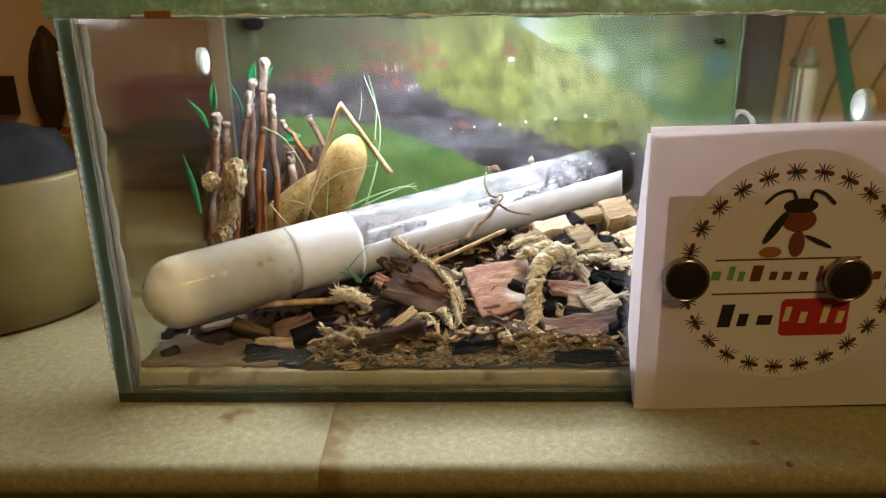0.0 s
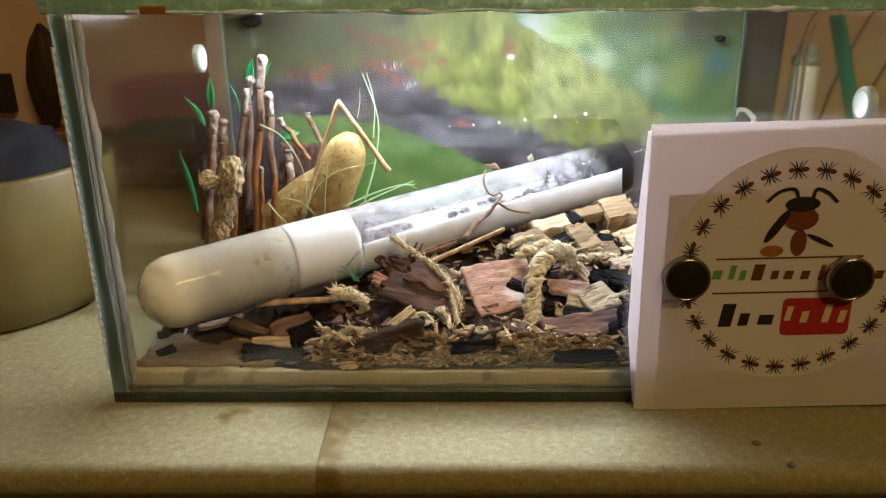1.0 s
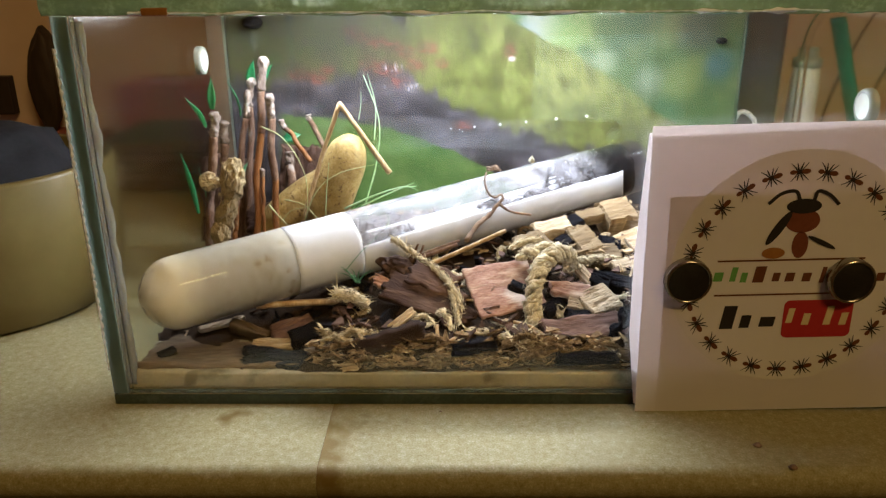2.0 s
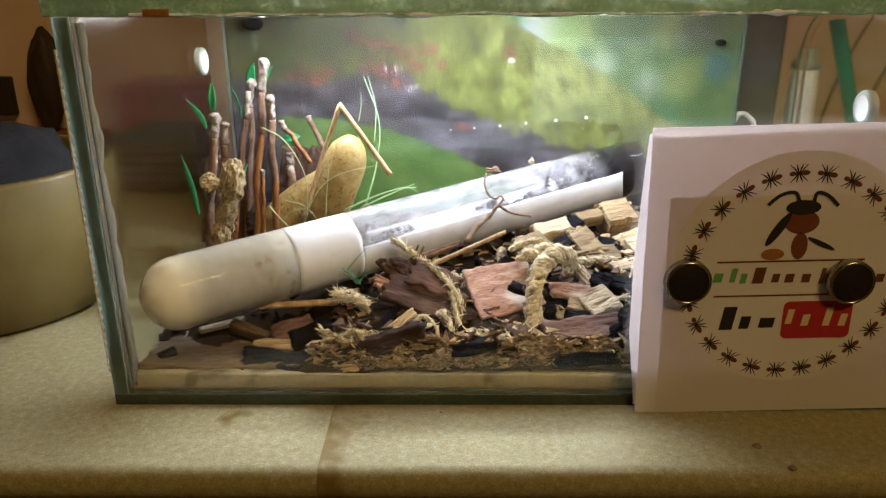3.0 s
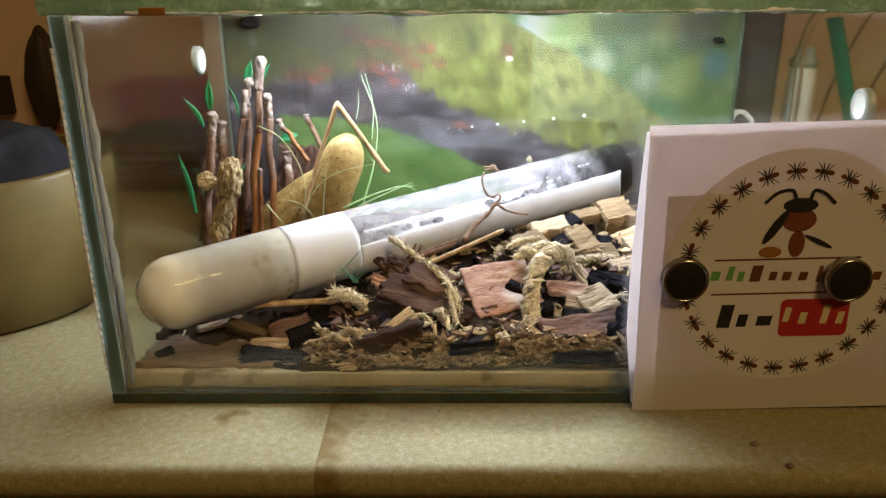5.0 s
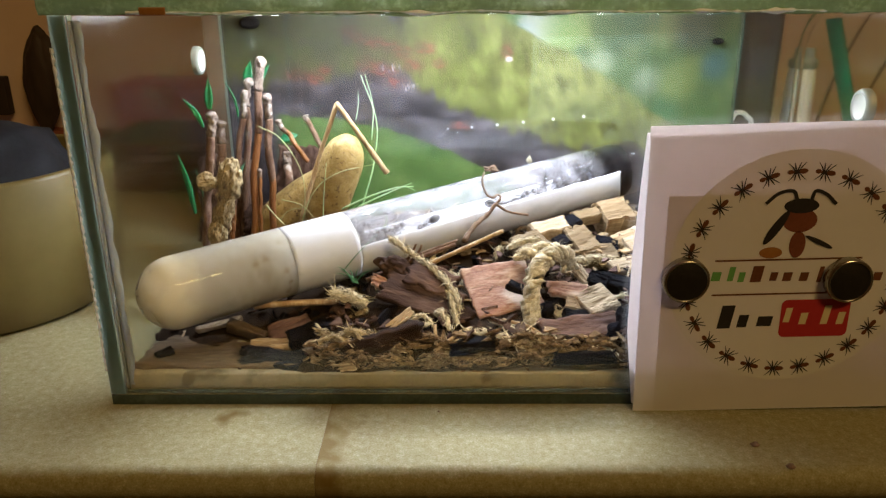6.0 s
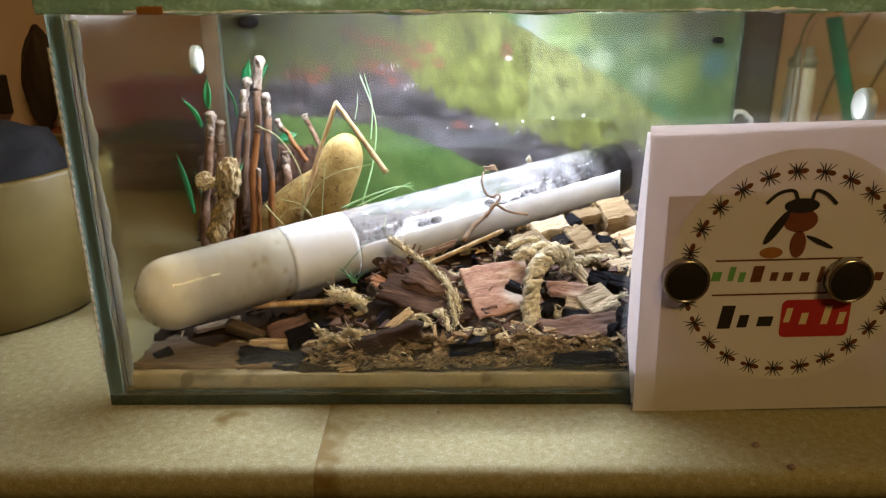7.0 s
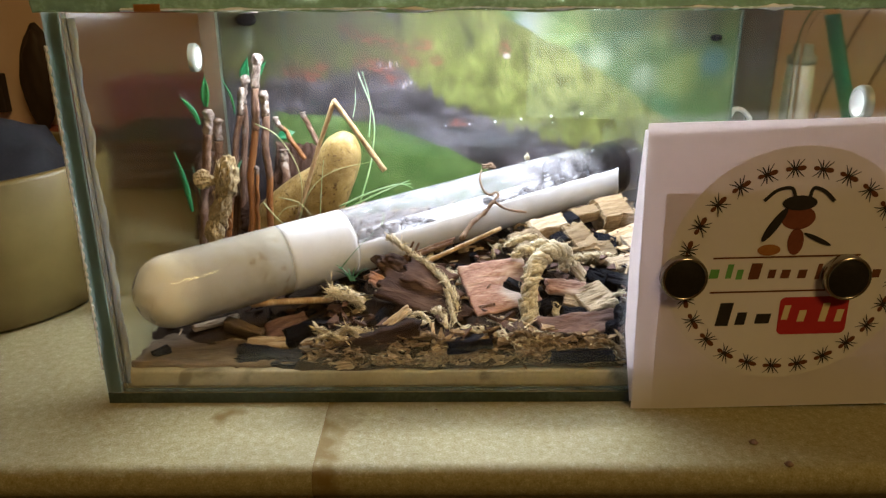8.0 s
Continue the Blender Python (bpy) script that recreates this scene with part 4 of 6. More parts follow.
piece("bark_piece", BARK, "small torn bark plate on a larger one", "bark", (0.0806, 0.0240, 0.0224), (37.3, 13.9, -8.9), 0.0134, 0.0068, t=0.0016, group="bark pieces", nx=16, ny=10, relief=0.0004, ragged=0.3)
piece("bark_piece", BARK, "splintered bark flake on the dark bark", "bark", (0.0817, 0.0275, 0.0226), (39.6, 19.6, -19.3), 0.0112, 0.0049, t=0.0014, group="bark pieces", nx=16, ny=10, relief=0.0004, ragged=0.35)
piece("bark_piece", REDBARK, "reddish bark splinter beside the tube", "bark", (0.0703, 0.0245, 0.0235), (36.4, 19.5, -16.7), 0.0092, 0.0033, t=0.0014, group="bark pieces", nx=14, ny=8, relief=0.0004, ragged=0.35)
piece("bark_piece", SHADEBARK, "dark bark slab leaning in the shade", "bark", (0.0836, 0.0185, 0.0174), (27.7, 21.9, -23.0), 0.0193, 0.0133, t=0.0026, group="bark pieces", nx=24, ny=14, relief=0.0006)
piece("bark_piece", SHADEBARK, "bark strip near the glass, coloured as in shade", "bark", (0.0690, 0.0063, 0.0155), (87.3, -17.2, 1.1), 0.0225, 0.0039, t=0.0028, group="bark pieces", nx=20, relief=0.0006, ragged=0.25)
piece("bark_piece", REDBARK, "smooth pinkish bark plate tilted to the light", "bark", (0.1024, 0.0285, 0.0210), (31.0, -2.7, 19.0), 0.0199, 0.0172, t=0.0012, group="bark pieces", nx=26, ny=16, ragged=0.05, relief=0.0003, warp=0.0008)
piece("bark_piece", DULLBARK, "dull reddish bark plate in the shade", "bark", (0.1219, 0.0116, 0.0171), (26.6, -1.1, 9.4), 0.0209, 0.0069, t=0.0022, group="bark pieces", nx=18)
piece("bark_piece", REDBARK, "small purple-red bark piece", "bark", (0.1206, 0.0248, 0.0220), (16.2, 5.3, 0.0), 0.0112, 0.0057, t=0.0016, group="bark pieces")
piece("charcoal_piece", COAL, "blue-black charcoal shard on the pink bark", "charcoal", (0.1068, 0.0243, 0.0230), (17.6, 16.4, -24.0), 0.0064, 0.0029, t=0.0018, group="charcoal pieces")
piece("wood_chip", PALEWOOD, "ribbed pale wood block", "wood chip", (0.1278, 0.0206, 0.0203), (12.9, -10.5, 19.8), 0.0090, 0.0105, t=0.0032, group="wood chips", nx=16, ny=16, ragged=0.05)
piece("wood_chip", PALEWOOD, "thin cream wood slip standing upright", "wood chip", (0.1253, 0.0305, 0.0242), (15.9, 32.6, -52.5), 0.0060, 0.0034, t=0.0010, group="wood chips")
piece("wood_chip", PALEWOOD, "pale pinkish wood flake", "wood chip", (0.1216, 0.0208, 0.0195), (28.1, 10.4, -6.6), 0.0044, 0.0033, t=0.0012, group="wood chips")
piece("charcoal_piece", COAL, "blue-black charcoal flake among chips", "charcoal", (0.1297, 0.0295, 0.0229), (19.2, 13.0, -21.0), 0.0057, 0.0047, t=0.0026, group="charcoal pieces")
piece("charcoal_piece", COAL, "broken black charcoal slab", "charcoal", (0.1354, 0.0310, 0.0212), (15.0, 12.0, -9.8), 0.0090, 0.0057, t=0.0030, group="charcoal pieces", relief=0.00035, warp=0.0006)
piece("charcoal_piece", COAL, "black charcoal lump beside moss", "charcoal", (0.1216, 0.0160, 0.0173), (24.3, 8.4, -5.8), 0.0070, 0.0047, t=0.0040, group="charcoal pieces", relief=0.00035, warp=0.0006)
piece("charcoal_piece", COAL, "dark charcoal under the moss rope", "charcoal", (0.1164, 0.0225, 0.0178), (17.4, -12.8, 33.1), 0.0094, 0.0044, t=0.0035, group="charcoal pieces", relief=0.00035, warp=0.0006)
piece("charcoal_piece", COAL, "long charcoal piece in front shade", "charcoal", (0.0934, 0.0064, 0.0146), (84.9, -5.1, 1.0), 0.0118, 0.0035, t=0.0040, group="charcoal pieces", relief=0.00035, warp=0.0006)
piece("charcoal_piece", COAL, "charcoal piece against the front glass", "charcoal", (0.1223, 0.0060, 0.0117), (83.7, -2.4, 0.0), 0.0161, 0.0036, t=0.0045, group="charcoal pieces", relief=0.00035, warp=0.0006)
ob = mesh_ob("charcoal_knot", lump((0.0040, 0.0036, 0.0048), 5.0, 0.9, 5), COAL)
ob.matrix_world = at((0.1331, 0.0125, 0.0166), (10, 20, 30))
tagged(ob, "wrinkled glossy black charcoal knot", "charcoal", group="charcoal pieces")
# wood blocks under the raised end of the tube
for a, lb, t in ((((0.1198, 0.0610, 0.0278), (19.9, -7.4, 19.3), 0.0122, 0.0061), "cream wood splint lying under the tube", 0.0040),
                 (((0.1294, 0.0570, 0.0250), (29.9, -6.5, 28.7), 0.0084, 0.0108), "tan wood block on edge", 0.0040),
                 (((0.1432, 0.0770, 0.0266), (29.0, -4.2, 20.8), 0.0113, 0.0105), "square-cut tan wood block under the tube end", 0.0090),
                 (((0.1469, 0.0660, 0.0232), (23.8, -7.1, 29.6), 0.0123, 0.0059), "leaning brown wood strip", 0.0024),
                 (((0.1128, 0.0530, 0.0247), (18.3, -5.9, 28.0), 0.0107, 0.0093), "brown wood chip under the tube", 0.0050),
                 (((0.1344, 0.0530, 0.0214), (18.2, -1.1, 10.2), 0.0113, 0.0083), "dull brown wood chip", 0.0045),
                 (((0.1417, 0.0470, 0.0207), (18.6, -5.0, 22.7), 0.0104, 0.0057), "pale bark flake near the card", 0.0024),
                 (((0.1332, 0.0720, 0.0283), (21.8, -4.2, 23.6), 0.0100, 0.0043), "small tan wood offcut under the tube", 0.0040),
                 (((0.1469, 0.0585, 0.0241), (28.8, -11.3, 19.0), 0.0063, 0.0056), "pinkish pale wood flake", 0.0016)):
    piece("wood_chip", PALEWOOD if "cream" in lb or "pale" in lb else WOOD, lb, "wood chip", *a, t=t, group="wood chips", ragged=0.12, warp=0.0002, relief=0.0003)
for a in (((0.1270, 0.0645, 0.0278), (14.5, -15.4, 31.9), 0.0059, 0.0053), ((0.1236, 0.0565, 0.0241), (17.1, -16.2, 21.5), 0.0057, 0.0050), ((0.1378, 0.0570, 0.0211), (26.9, 11.9, 0.0), 0.0066, 0.0112)):
    piece("charcoal_piece", COAL, "blue-black charcoal chunk between wood blocks", "charcoal", *a, t=0.005, group="charcoal pieces", relief=0.00035, warp=0.0006)
piece("wood_chip", PALEWOOD, "curled cream wood shaving", "wood chip", (0.0745, 0.0119, 0.0192), (36.5, -24.5, 29.0), 0.0079, 0.0021, t=0.0014, group="wood chips", curl=0.3)
piece("wood_chip", PALEWOOD, "thin cream stick end under the tube", "wood chip", (0.0215, 0.0275, 0.0105), (27.8, -9.2, 18.7), 0.0127, 0.0016, t=0.0016, group="wood chips")

strewn("bark_crumbs", BARK, "loose dark bark crumbs over the soil", "bark crumbs", 500, 3, (0.002, 0.006), (0.008, 0.192, 0.007, 0.116))
strewn("wood_crumbs", WOOD, "small pale wood chips over the soil", "wood chips", 230, 4, (0.002, 0.006), (0.055, 0.192, 0.030, 0.116), 0.002)
strewn("front_crumbs", MOSSDIM, "brown crumbs pressed against the front glass", "crumbs", 420, 5, (0.0016, 0.0072), (0.050, 0.19, 0.0050, 0.0060), 0.0072, 0.16)
strewn("low_crumbs", MOSSDIM, "brown wood and moss shreds along the foot of the front glass", "crumbs", 260, 25, (0.0022, 0.0085), (0.056, 0.19, 0.0047, 0.0054), 0.0042, 0.14, 0.0006)
strewn("bark_flakes", BARK, "torn dark bark flakes over the litter", "bark flakes", 110, 15, (0.003, 0.008), (0.056, 0.150, 0.0065, 0.040), 0.0012, 0.16)
strewn("charcoal_flakes", COAL, "black charcoal flakes between the bark", "charcoal flakes", 70, 16, (0.003, 0.007), (0.030, 0.150, 0.009, 0.050), 0.0015, 0.5)
strewn("wood_flakes", DULLBARK, "small reddish bark flakes over the litter", "bark flakes", 60, 17, (0.0025, 0.006), (0.056, 0.150, 0.010, 0.050), 0.002, 0.2)
strewn("wood_splinters", WOOD, "small wood splinters and bark bits among the wood blocks", "wood splinters", 150, 31, (0.0015, 0.0050), (0.106, 0.152, 0.040, 0.078), 0.0075, 0.22)
strewn("dark_splinters", DULLBARK, "small reddish bark bits among the wood blocks", "bark bits", 90, 32, (0.0015, 0.0055), (0.096, 0.152, 0.012, 0.078), 0.0060, 0.2)
strewn("charcoal_crumbs", COAL, "scattered charcoal crumbs", "charcoal crumbs", 140, 6, (0.002, 0.005), (0.02, 0.192, 0.010, 0.116), 0.001, 0.6)

# ---- moss ----
moss_strand([(0.1101, 0.0165, 0.0153), (0.1096, 0.0185, 0.0200), (0.1103, 0.0215, 0.0254), (0.1128, 0.0260, 0.0294), (0.1169, 0.0300, 0.0309), (0.1210, 0.0330, 0.0293), (0.1217, 0.0320, 0.0257)], 0.0027, 1, 150, core=1.0,
            label="thick twisted rope of dried moss standing up", size=0.0018, taper=False, strands=7)
moss_strand([(0.1063, 0.0360, 0.0277), (0.1112, 0.0360, 0.0294), (0.1163, 0.0380, 0.0301), (0.1202, 0.0360, 0.0299)], 0.0020, 2, 110, label="bunched dried moss on wood chips")
moss_strand([(0.1244, 0.0450, 0.0230), (0.1309, 0.0480, 0.0224), (0.1374, 0.0500, 0.0216), (0.1422, 0.0500, 0.0205)], 0.0014, 3, 200, label="braided dried moss among the wood blocks", core=1.1)
moss_strand([(0.0551, 0.0240, 0.0218), (0.0600, 0.0225, 0.0211), (0.0649, 0.0205, 0.0199)], 0.0017, 4, 170, label="tuft of pale dried moss beside the stick", size=0.0026)
moss_strand([(0.0704, 0.0360, 0.0336), (0.0745, 0.0340, 0.0315), (0.0791, 0.0320, 0.0285)], 0.0010, 5, 120, label="knobbly pale moss stem leaning on the tube")
moss_strand([(0.0798, 0.0305, 0.0291), (0.0851, 0.0255, 0.0263), (0.0886, 0.0200, 0.0235), (0.0904, 0.0165, 0.0204)], 0.0008, 6, 190, label="pale scaly moss stem on dark bark", size=0.0020)
moss_strand([(0.0874, 0.0200, 0.0238), (0.0886, 0.0160, 0.0206), (0.0896, 0.0125, 0.0176)], 0.0008, 7, 90, label="thin pale moss strand hanging over bark")
# The tan colour of these two strands stands in for the tube's shade.
moss_strand([(0.0530, 0.0125, 0.0156), (0.0576, 0.0092, 0.0156), (0.0635, 0.0100, 0.0162), (0.0712, 0.0066, 0.0157), (0.0749, 0.0060, 0.0128)], 0.0010, 8, 190, MOSSTAN, label="frayed moss strand near the front glass", size=0.0024)
moss_strand([(0.0583, 0.0180, 0.0151), (0.0625, 0.0200, 0.0168), (0.0643, 0.0210, 0.0183)], 0.0008, 9, 90, MOSSTAN, size=0.0018)
moss_strand([(0.0919, 0.0105, 0.0166), (0.0970, 0.0095, 0.0164), (0.1027, 0.0066, 0.0162), (0.1064, 0.0060, 0.0139)], 0.0010, 10, 170, size=0.0020)
moss_strand([(0.0996, 0.0155, 0.0168), (0.1052, 0.0100, 0.0168), (0.1108, 0.0072, 0.0166), (0.1166, 0.0064, 0.0159)], 0.0009, 11, 150, size=0.0022)
moss_strand([(0.1164, 0.0220, 0.0184), (0.1178, 0.0200, 0.0167), (0.1184, 0.0185, 0.0157)], 0.0014, 12, 110, size=0.0018)
moss_strand([(0.1301, 0.0340, 0.0214), (0.1347, 0.0320, 0.0201), (0.1389, 0.0300, 0.0192), (0.1388, 0.0260, 0.0166)], 0.0010, 13, 150, size=0.0020)
moss_strand([(0.1233, 0.0059, 0.0129), (0.1269, 0.0062, 0.0152), (0.1314, 0.0059, 0.0120)], 0.0010, 14, 120, size=0.0018)
moss_strand([(0.1051, 0.0420, 0.0286), (0.1095, 0.0440, 0.0297), (0.1148, 0.0460, 0.0299)], 0.0010, 15, 110)
rng = random.Random(12)
for i in range(60):
    x, y = rng.uniform(0.052, 0.185), rng.uniform(0.0054, 0.0060)
    a = rng.uniform(-0.6, 0.6)
    l = rng.uniform(0.004, 0.010)
    z = rng.uniform(0.0098, 0.0172)
    moss_strand([(x, y, z), (x + l * 0.5 * math.cos(a), y + l * 0.3 * math.sin(a), z + rng.uniform(0.0005, 0.002)), (x + l * math.cos(a), max(0.0053, y + l * 0.1 * math.sin(a)), z + rng.uniform(-0.001, 0.001))],
                rng.uniform(0.0005, 0.0010), 40 + i, 60, MOSSTAN if i % 3 == 0 and z > 0.0125 else MOSSDIM, "dried moss shred pressed against the glass", size=0.0019)
for i in range(34):
    x, y = rng.uniform(0.062, 0.185), rng.uniform(0.010, 0.085) if i % 2 else rng.uniform(0.010, 0.026)
    a = rng.uniform(0, 6.28)
    l = rng.uniform(0.005, 0.012)
    z = bed(x, y) + 0.0016
    if 0.086 < x < 0.125 and 0.012 < y < 0.040:
        continue
    moss_strand([(x, y, z), (x + l * 0.5 * math.cos(a), y + l * 0.5 * math.sin(a), z + rng.uniform(0.001, 0.003)), (x + l * math.cos(a), y + l * math.sin(a), z)],
                rng.uniform(0.0005, 0.0010), 80 + i, 60, MOSS, "dried moss shred among wood chips", size=0.0017)


# ---- sticks, straws ----
def stick(name, mat, label, pts, r0, r1, seed, rough=0.12, sides=9, n=16, cat="stick", group="", parent=None):
    path = bez(pts, n)
    rad = [r0 + (r1 - r0) * i / (n - 1) for i in range(n)]
    bm = sweep(bmesh.new(), path, rad, sides, rough, seed)
    ob = mesh_ob(name, bm, mat, parent)
    return ob if parent else tagged(ob, label, cat, group=group)


stick("straw_stalk", STRAW, "thin tan straw stalk lying across the bark", [(0.0326, 0.0255, 0.0172), (0.0443, 0.0260, 0.0178), (0.0564, 0.0265, 0.0181)], 0.0010, 0.0009, 1, group="straws")
stick("straw_stalk", STRAW, "long orange straw resting on dark bark", [(0.0785, 0.0330, 0.0253), (0.0908, 0.0370, 0.0296), (0.1035, 0.0420, 0.0338)], 0.0007, 0.0006, 2, group="straws")
stick("straw_stalk", TWIG, "grey-brown stalk leaning on the tube", [(0.0642, 0.0290, 0.0235), (0.0761, 0.0330, 0.0276), (0.0894, 0.0360, 0.0317)], 0.0007, 0.0006, 3, group="straws")
stick("straw_stalk", TWIG, "short dark twig fork", [(0.0758, 0.0320, 0.0271), (0.0786, 0.0330, 0.0302), (0.0797, 0.0340, 0.0322)], 0.0004, 0.0003, 4, group="straws")
stick("straw_stalk", STRAW, "flat pale straw on the front litter", [(0.1020, 0.0165, 0.0170), (0.1084, 0.0122, 0.0171), (0.1134, 0.0066, 0.0159)], 0.0005, 0.0004, 6, group="straws")
stick("straw_stalk", TWIG, "short dark twig fork", [(0.0748, 0.0325, 0.0276), (0.0769, 0.0335, 0.0300), (0.0781, 0.0340, 0.0326)], 0.0004, 0.0003, 14, group="straws")
stick("straw_stalk", TWIG, "grey-brown stalk leaning on the tube", [(0.0697, 0.0315, 0.0259), (0.0793, 0.0345, 0.0293), (0.0899, 0.0370, 0.0325)], 0.0005, 0.0004, 15, group="straws")
stick("straw_stalk", STRAW, "thin upright straw stub in the litter", [(0.0840, 0.0060, 0.0149), (0.0839, 0.0068, 0.0173), (0.0837, 0.0090, 0.0190)], 0.0005, 0.0005, 16, group="straws")
stick("straw_stalk", STRAW, "pale straw sliver in the front litter", [(0.0837, 0.0058, 0.0129), (0.0874, 0.0064, 0.0158), (0.0906, 0.0085, 0.0176)], 0.0007, 0.0004, 17, group="straws")
stick("straw_stalk", STRAW, "thin straw sliver beside bark", [(0.1166, 0.0060, 0.0149), (0.1218, 0.0070, 0.0167), (0.1254, 0.0064, 0.0157)], 0.0005, 0.0003, 18, group="straws")
for i in range(30):
    r2 = random.Random(700 + i)
    x, y = r2.uniform(0.085, 0.185), r2.uniform(0.018, 0.10)
    a, l = r2.uniform(0, 6.28), r2.uniform(0.004, 0.010)
    z = bed(x, y) + 0.0025
    p = Vector((x, y, z))
    q = p + Vector((math.cos(a) * l, math.sin(a) * l, r2.uniform(-0.001, 0.0025)))
    stick("straw_stalk", r2.choice((STRAW, TWIG, WOOD)), "thin wood sliver lying on the litter", [p, p.lerp(q, 0.5) + Vector((0, 0, 0.0004)), q], 0.0004, 0.0002, 60 + i, 0.2, 6, 7, group="straws")

# ---- dried root across the tube ----
root = empty("dried_root")
tagged(root, "thin curled brown root lying across the tube", "root")
stick("root_stem", ROOT, "", [(0.0919, 0.0440, 0.0297), (0.0953, 0.0490, 0.0329), (0.0994, 0.0535, 0.0352), (0.1023, 0.0560, 0.0381)], 0.0008, 0.0005, 7, 0.6, n=26, parent=root)
stick("root_loop", ROOT, "", [(0.1023, 0.0560, 0.0381), (0.1037, 0.0570, 0.0396), (0.1027, 0.0580, 0.0402), (0.1013, 0.0570, 0.0396), (0.0992, 0.0580, 0.0406), (0.0980, 0.0605, 0.0436), (0.0986, 0.0630, 0.0460)], 0.0004, 0.0003, 8, 0.2, n=26, parent=root)
stick("root_tip", ROOT, "", [(0.1019, 0.0560, 0.0381), (0.1061, 0.0565, 0.0352), (0.1126, 0.0590, 0.0333)], 0.0004, 0.0004, 9, 0.3, parent=root)
ob = mesh_ob("moss_tuft", lump((0.0020, 0.0013, 0.0008), 3.3, 0.9, 4), ROOT)
ob.matrix_world = at((0.1012, 0.0655, 0.0467))
tagged(ob, "dry brown flake on top of the tube", "moss")
ob = mesh_ob("moss_tuft", lump((0.0007, 0.0005, 0.0010), 7.3, 1.0, 3), COTTON)
ob.matrix_world = at((0.1141, 0.0750, 0.0472))
tagged(ob, "small pale fluff on top of the tube", "moss")

# ---- test tube ----
TA, TB = Vector((0.01472, 0.0155, 0.02569)), Vector((0.14381, 0.0970, 0.03706))
ax = (TB - TA).normalized()
back = Vector((0, 0, 1)).cross(ax).normalized()
upv = ax.cross(back)
TM = Matrix(((ax.x, back.x, upv.x, TA.x), (ax.y, back.y, upv.y, TA.y), (ax.z, back.z, upv.z, TA.z), (0, 0, 0, 1)))
RO, RI, TL = 0.0099, 0.0092, 0.166


def turned(profile, seg=56):
    """profile: (s, radius) pairs turned round the tube's axis (local x)."""
    bm = bmesh.new()
    rings = []
    for s, r in profile:
        rings.append([bm.verts.new((s, r * math.cos(2 * math.pi * j / seg), r * math.sin(2 * math.pi * j / seg))) for j in range(seg)])
    for r0, r1 in zip(rings, rings[1:]):
        for j in range(seg):
            bm.faces.new((r0[j], r1[j], r1[(j + 1) % seg], r0[(j + 1) % seg]))
    return bm


def arc(r, n=14):
    return [(-r * math.cos(math.pi / 2 * i / n), max(1e-5, r * math.sin(math.pi / 2 * i / n))) for i in range(n + 1)]


tube = empty("test_tube", TM)
tagged(tube, "glass test tube with paper sleeve lying aslant on wood chips", "test tube")
prof = arc(RO) + [(0.05, RO), (0.10, RO), (TL - 0.001, RO), (TL, RO - 0.0003), (TL, RI + 0.0003), (TL - 0.001, RI), (0.10, RI), (0.05, RI)] + arc(RI)[::-1]
bm = turned(prof)
bmesh.ops.remove_doubles(bm, verts=bm.verts, dist=2e-6)
bmesh.ops.recalc_face_normals(bm, faces=bm.faces)
g = part("tube_glass", bm, TUBE, tube, "clear glass")
g.visible_shadow = False


def wrap(s0, s1, a0, a1, r, seed, ns=60, na=40, rag=0.0, thick=0.00016, slope=0.0, skew=0.0):
    """Paper bent round the tube between two angles, with torn edges."""
    bm = bmesh.new()
    lay = []
    for rr in (r, r + thick):
        rows = []
        for i in range(ns + 1):
            row = []
            for j in range(na + 1):
                s = s0 + (s1 - s0) * i / ns
                e = rag * (noise.noise(Vector((s * 260, seed, 0))) + 0.5 * noise.noise(Vector((s * 900, seed, 2))))
                lo, hi = a0 + e + slope * (1 - i / ns), a1 + e * 0.5
                a = math.radians(lo + (hi - lo) * j / na)
                row.append(bm.verts.new((s + skew * (i / ns) ** 6 * math.sin(a) ** 2, rr * math.cos(a), rr * math.sin(a))))
            rows.append(row)
        lay.append(rows)
    A, Bq = lay
    for i in range(ns):
        for j in range(na):
            bm.faces.new((A[i][j], A[i + 1][j], A[i + 1][j + 1], A[i][j + 1]))
            bm.faces.new((Bq[i][j], Bq[i][j + 1], Bq[i + 1][j + 1], Bq[i + 1][j]))
    for i in range(ns):
        for j in (0, na):
            bm.faces.new((A[i][j], A[i + 1][j], Bq[i + 1][j], Bq[i][j]))
    for j in range(na):
        for i in (0, ns):
            bm.faces.new((A[i][j], A[i][j + 1], Bq[i][j + 1], Bq[i][j]))
    bmesh.ops.recalc_face_normals(bm, faces=bm.faces)
    return bm


part("paper_band", wrap(0.0310, 0.0506, 20, 379.9, RI + 0.00004, 1, 16, 60, thick=0.00009), PAPER, tube, "white paper band")
part("paper_sleeve", wrap(0.0507, 0.1515, 161, 354, RI + 0.00004, 4, 120, 40, 2.2, thick=0.00009, slope=5, skew=0.0052), PAPER, tube, "white paper trough with a torn upper edge")

def filling(name, prof, mat, label, cat, rough=0.0):
    bm = turned(prof)
    for v in bm.verts:
        v.co.x += rough * noise.noise(v.co * 500) * (0.3 if v.co.x > 0.030 and v.co.x < 0.033 else 1)
    ob = mesh_ob(name, bm, mat)
    ob.matrix_world = TM
    return tagged(ob, label, cat)


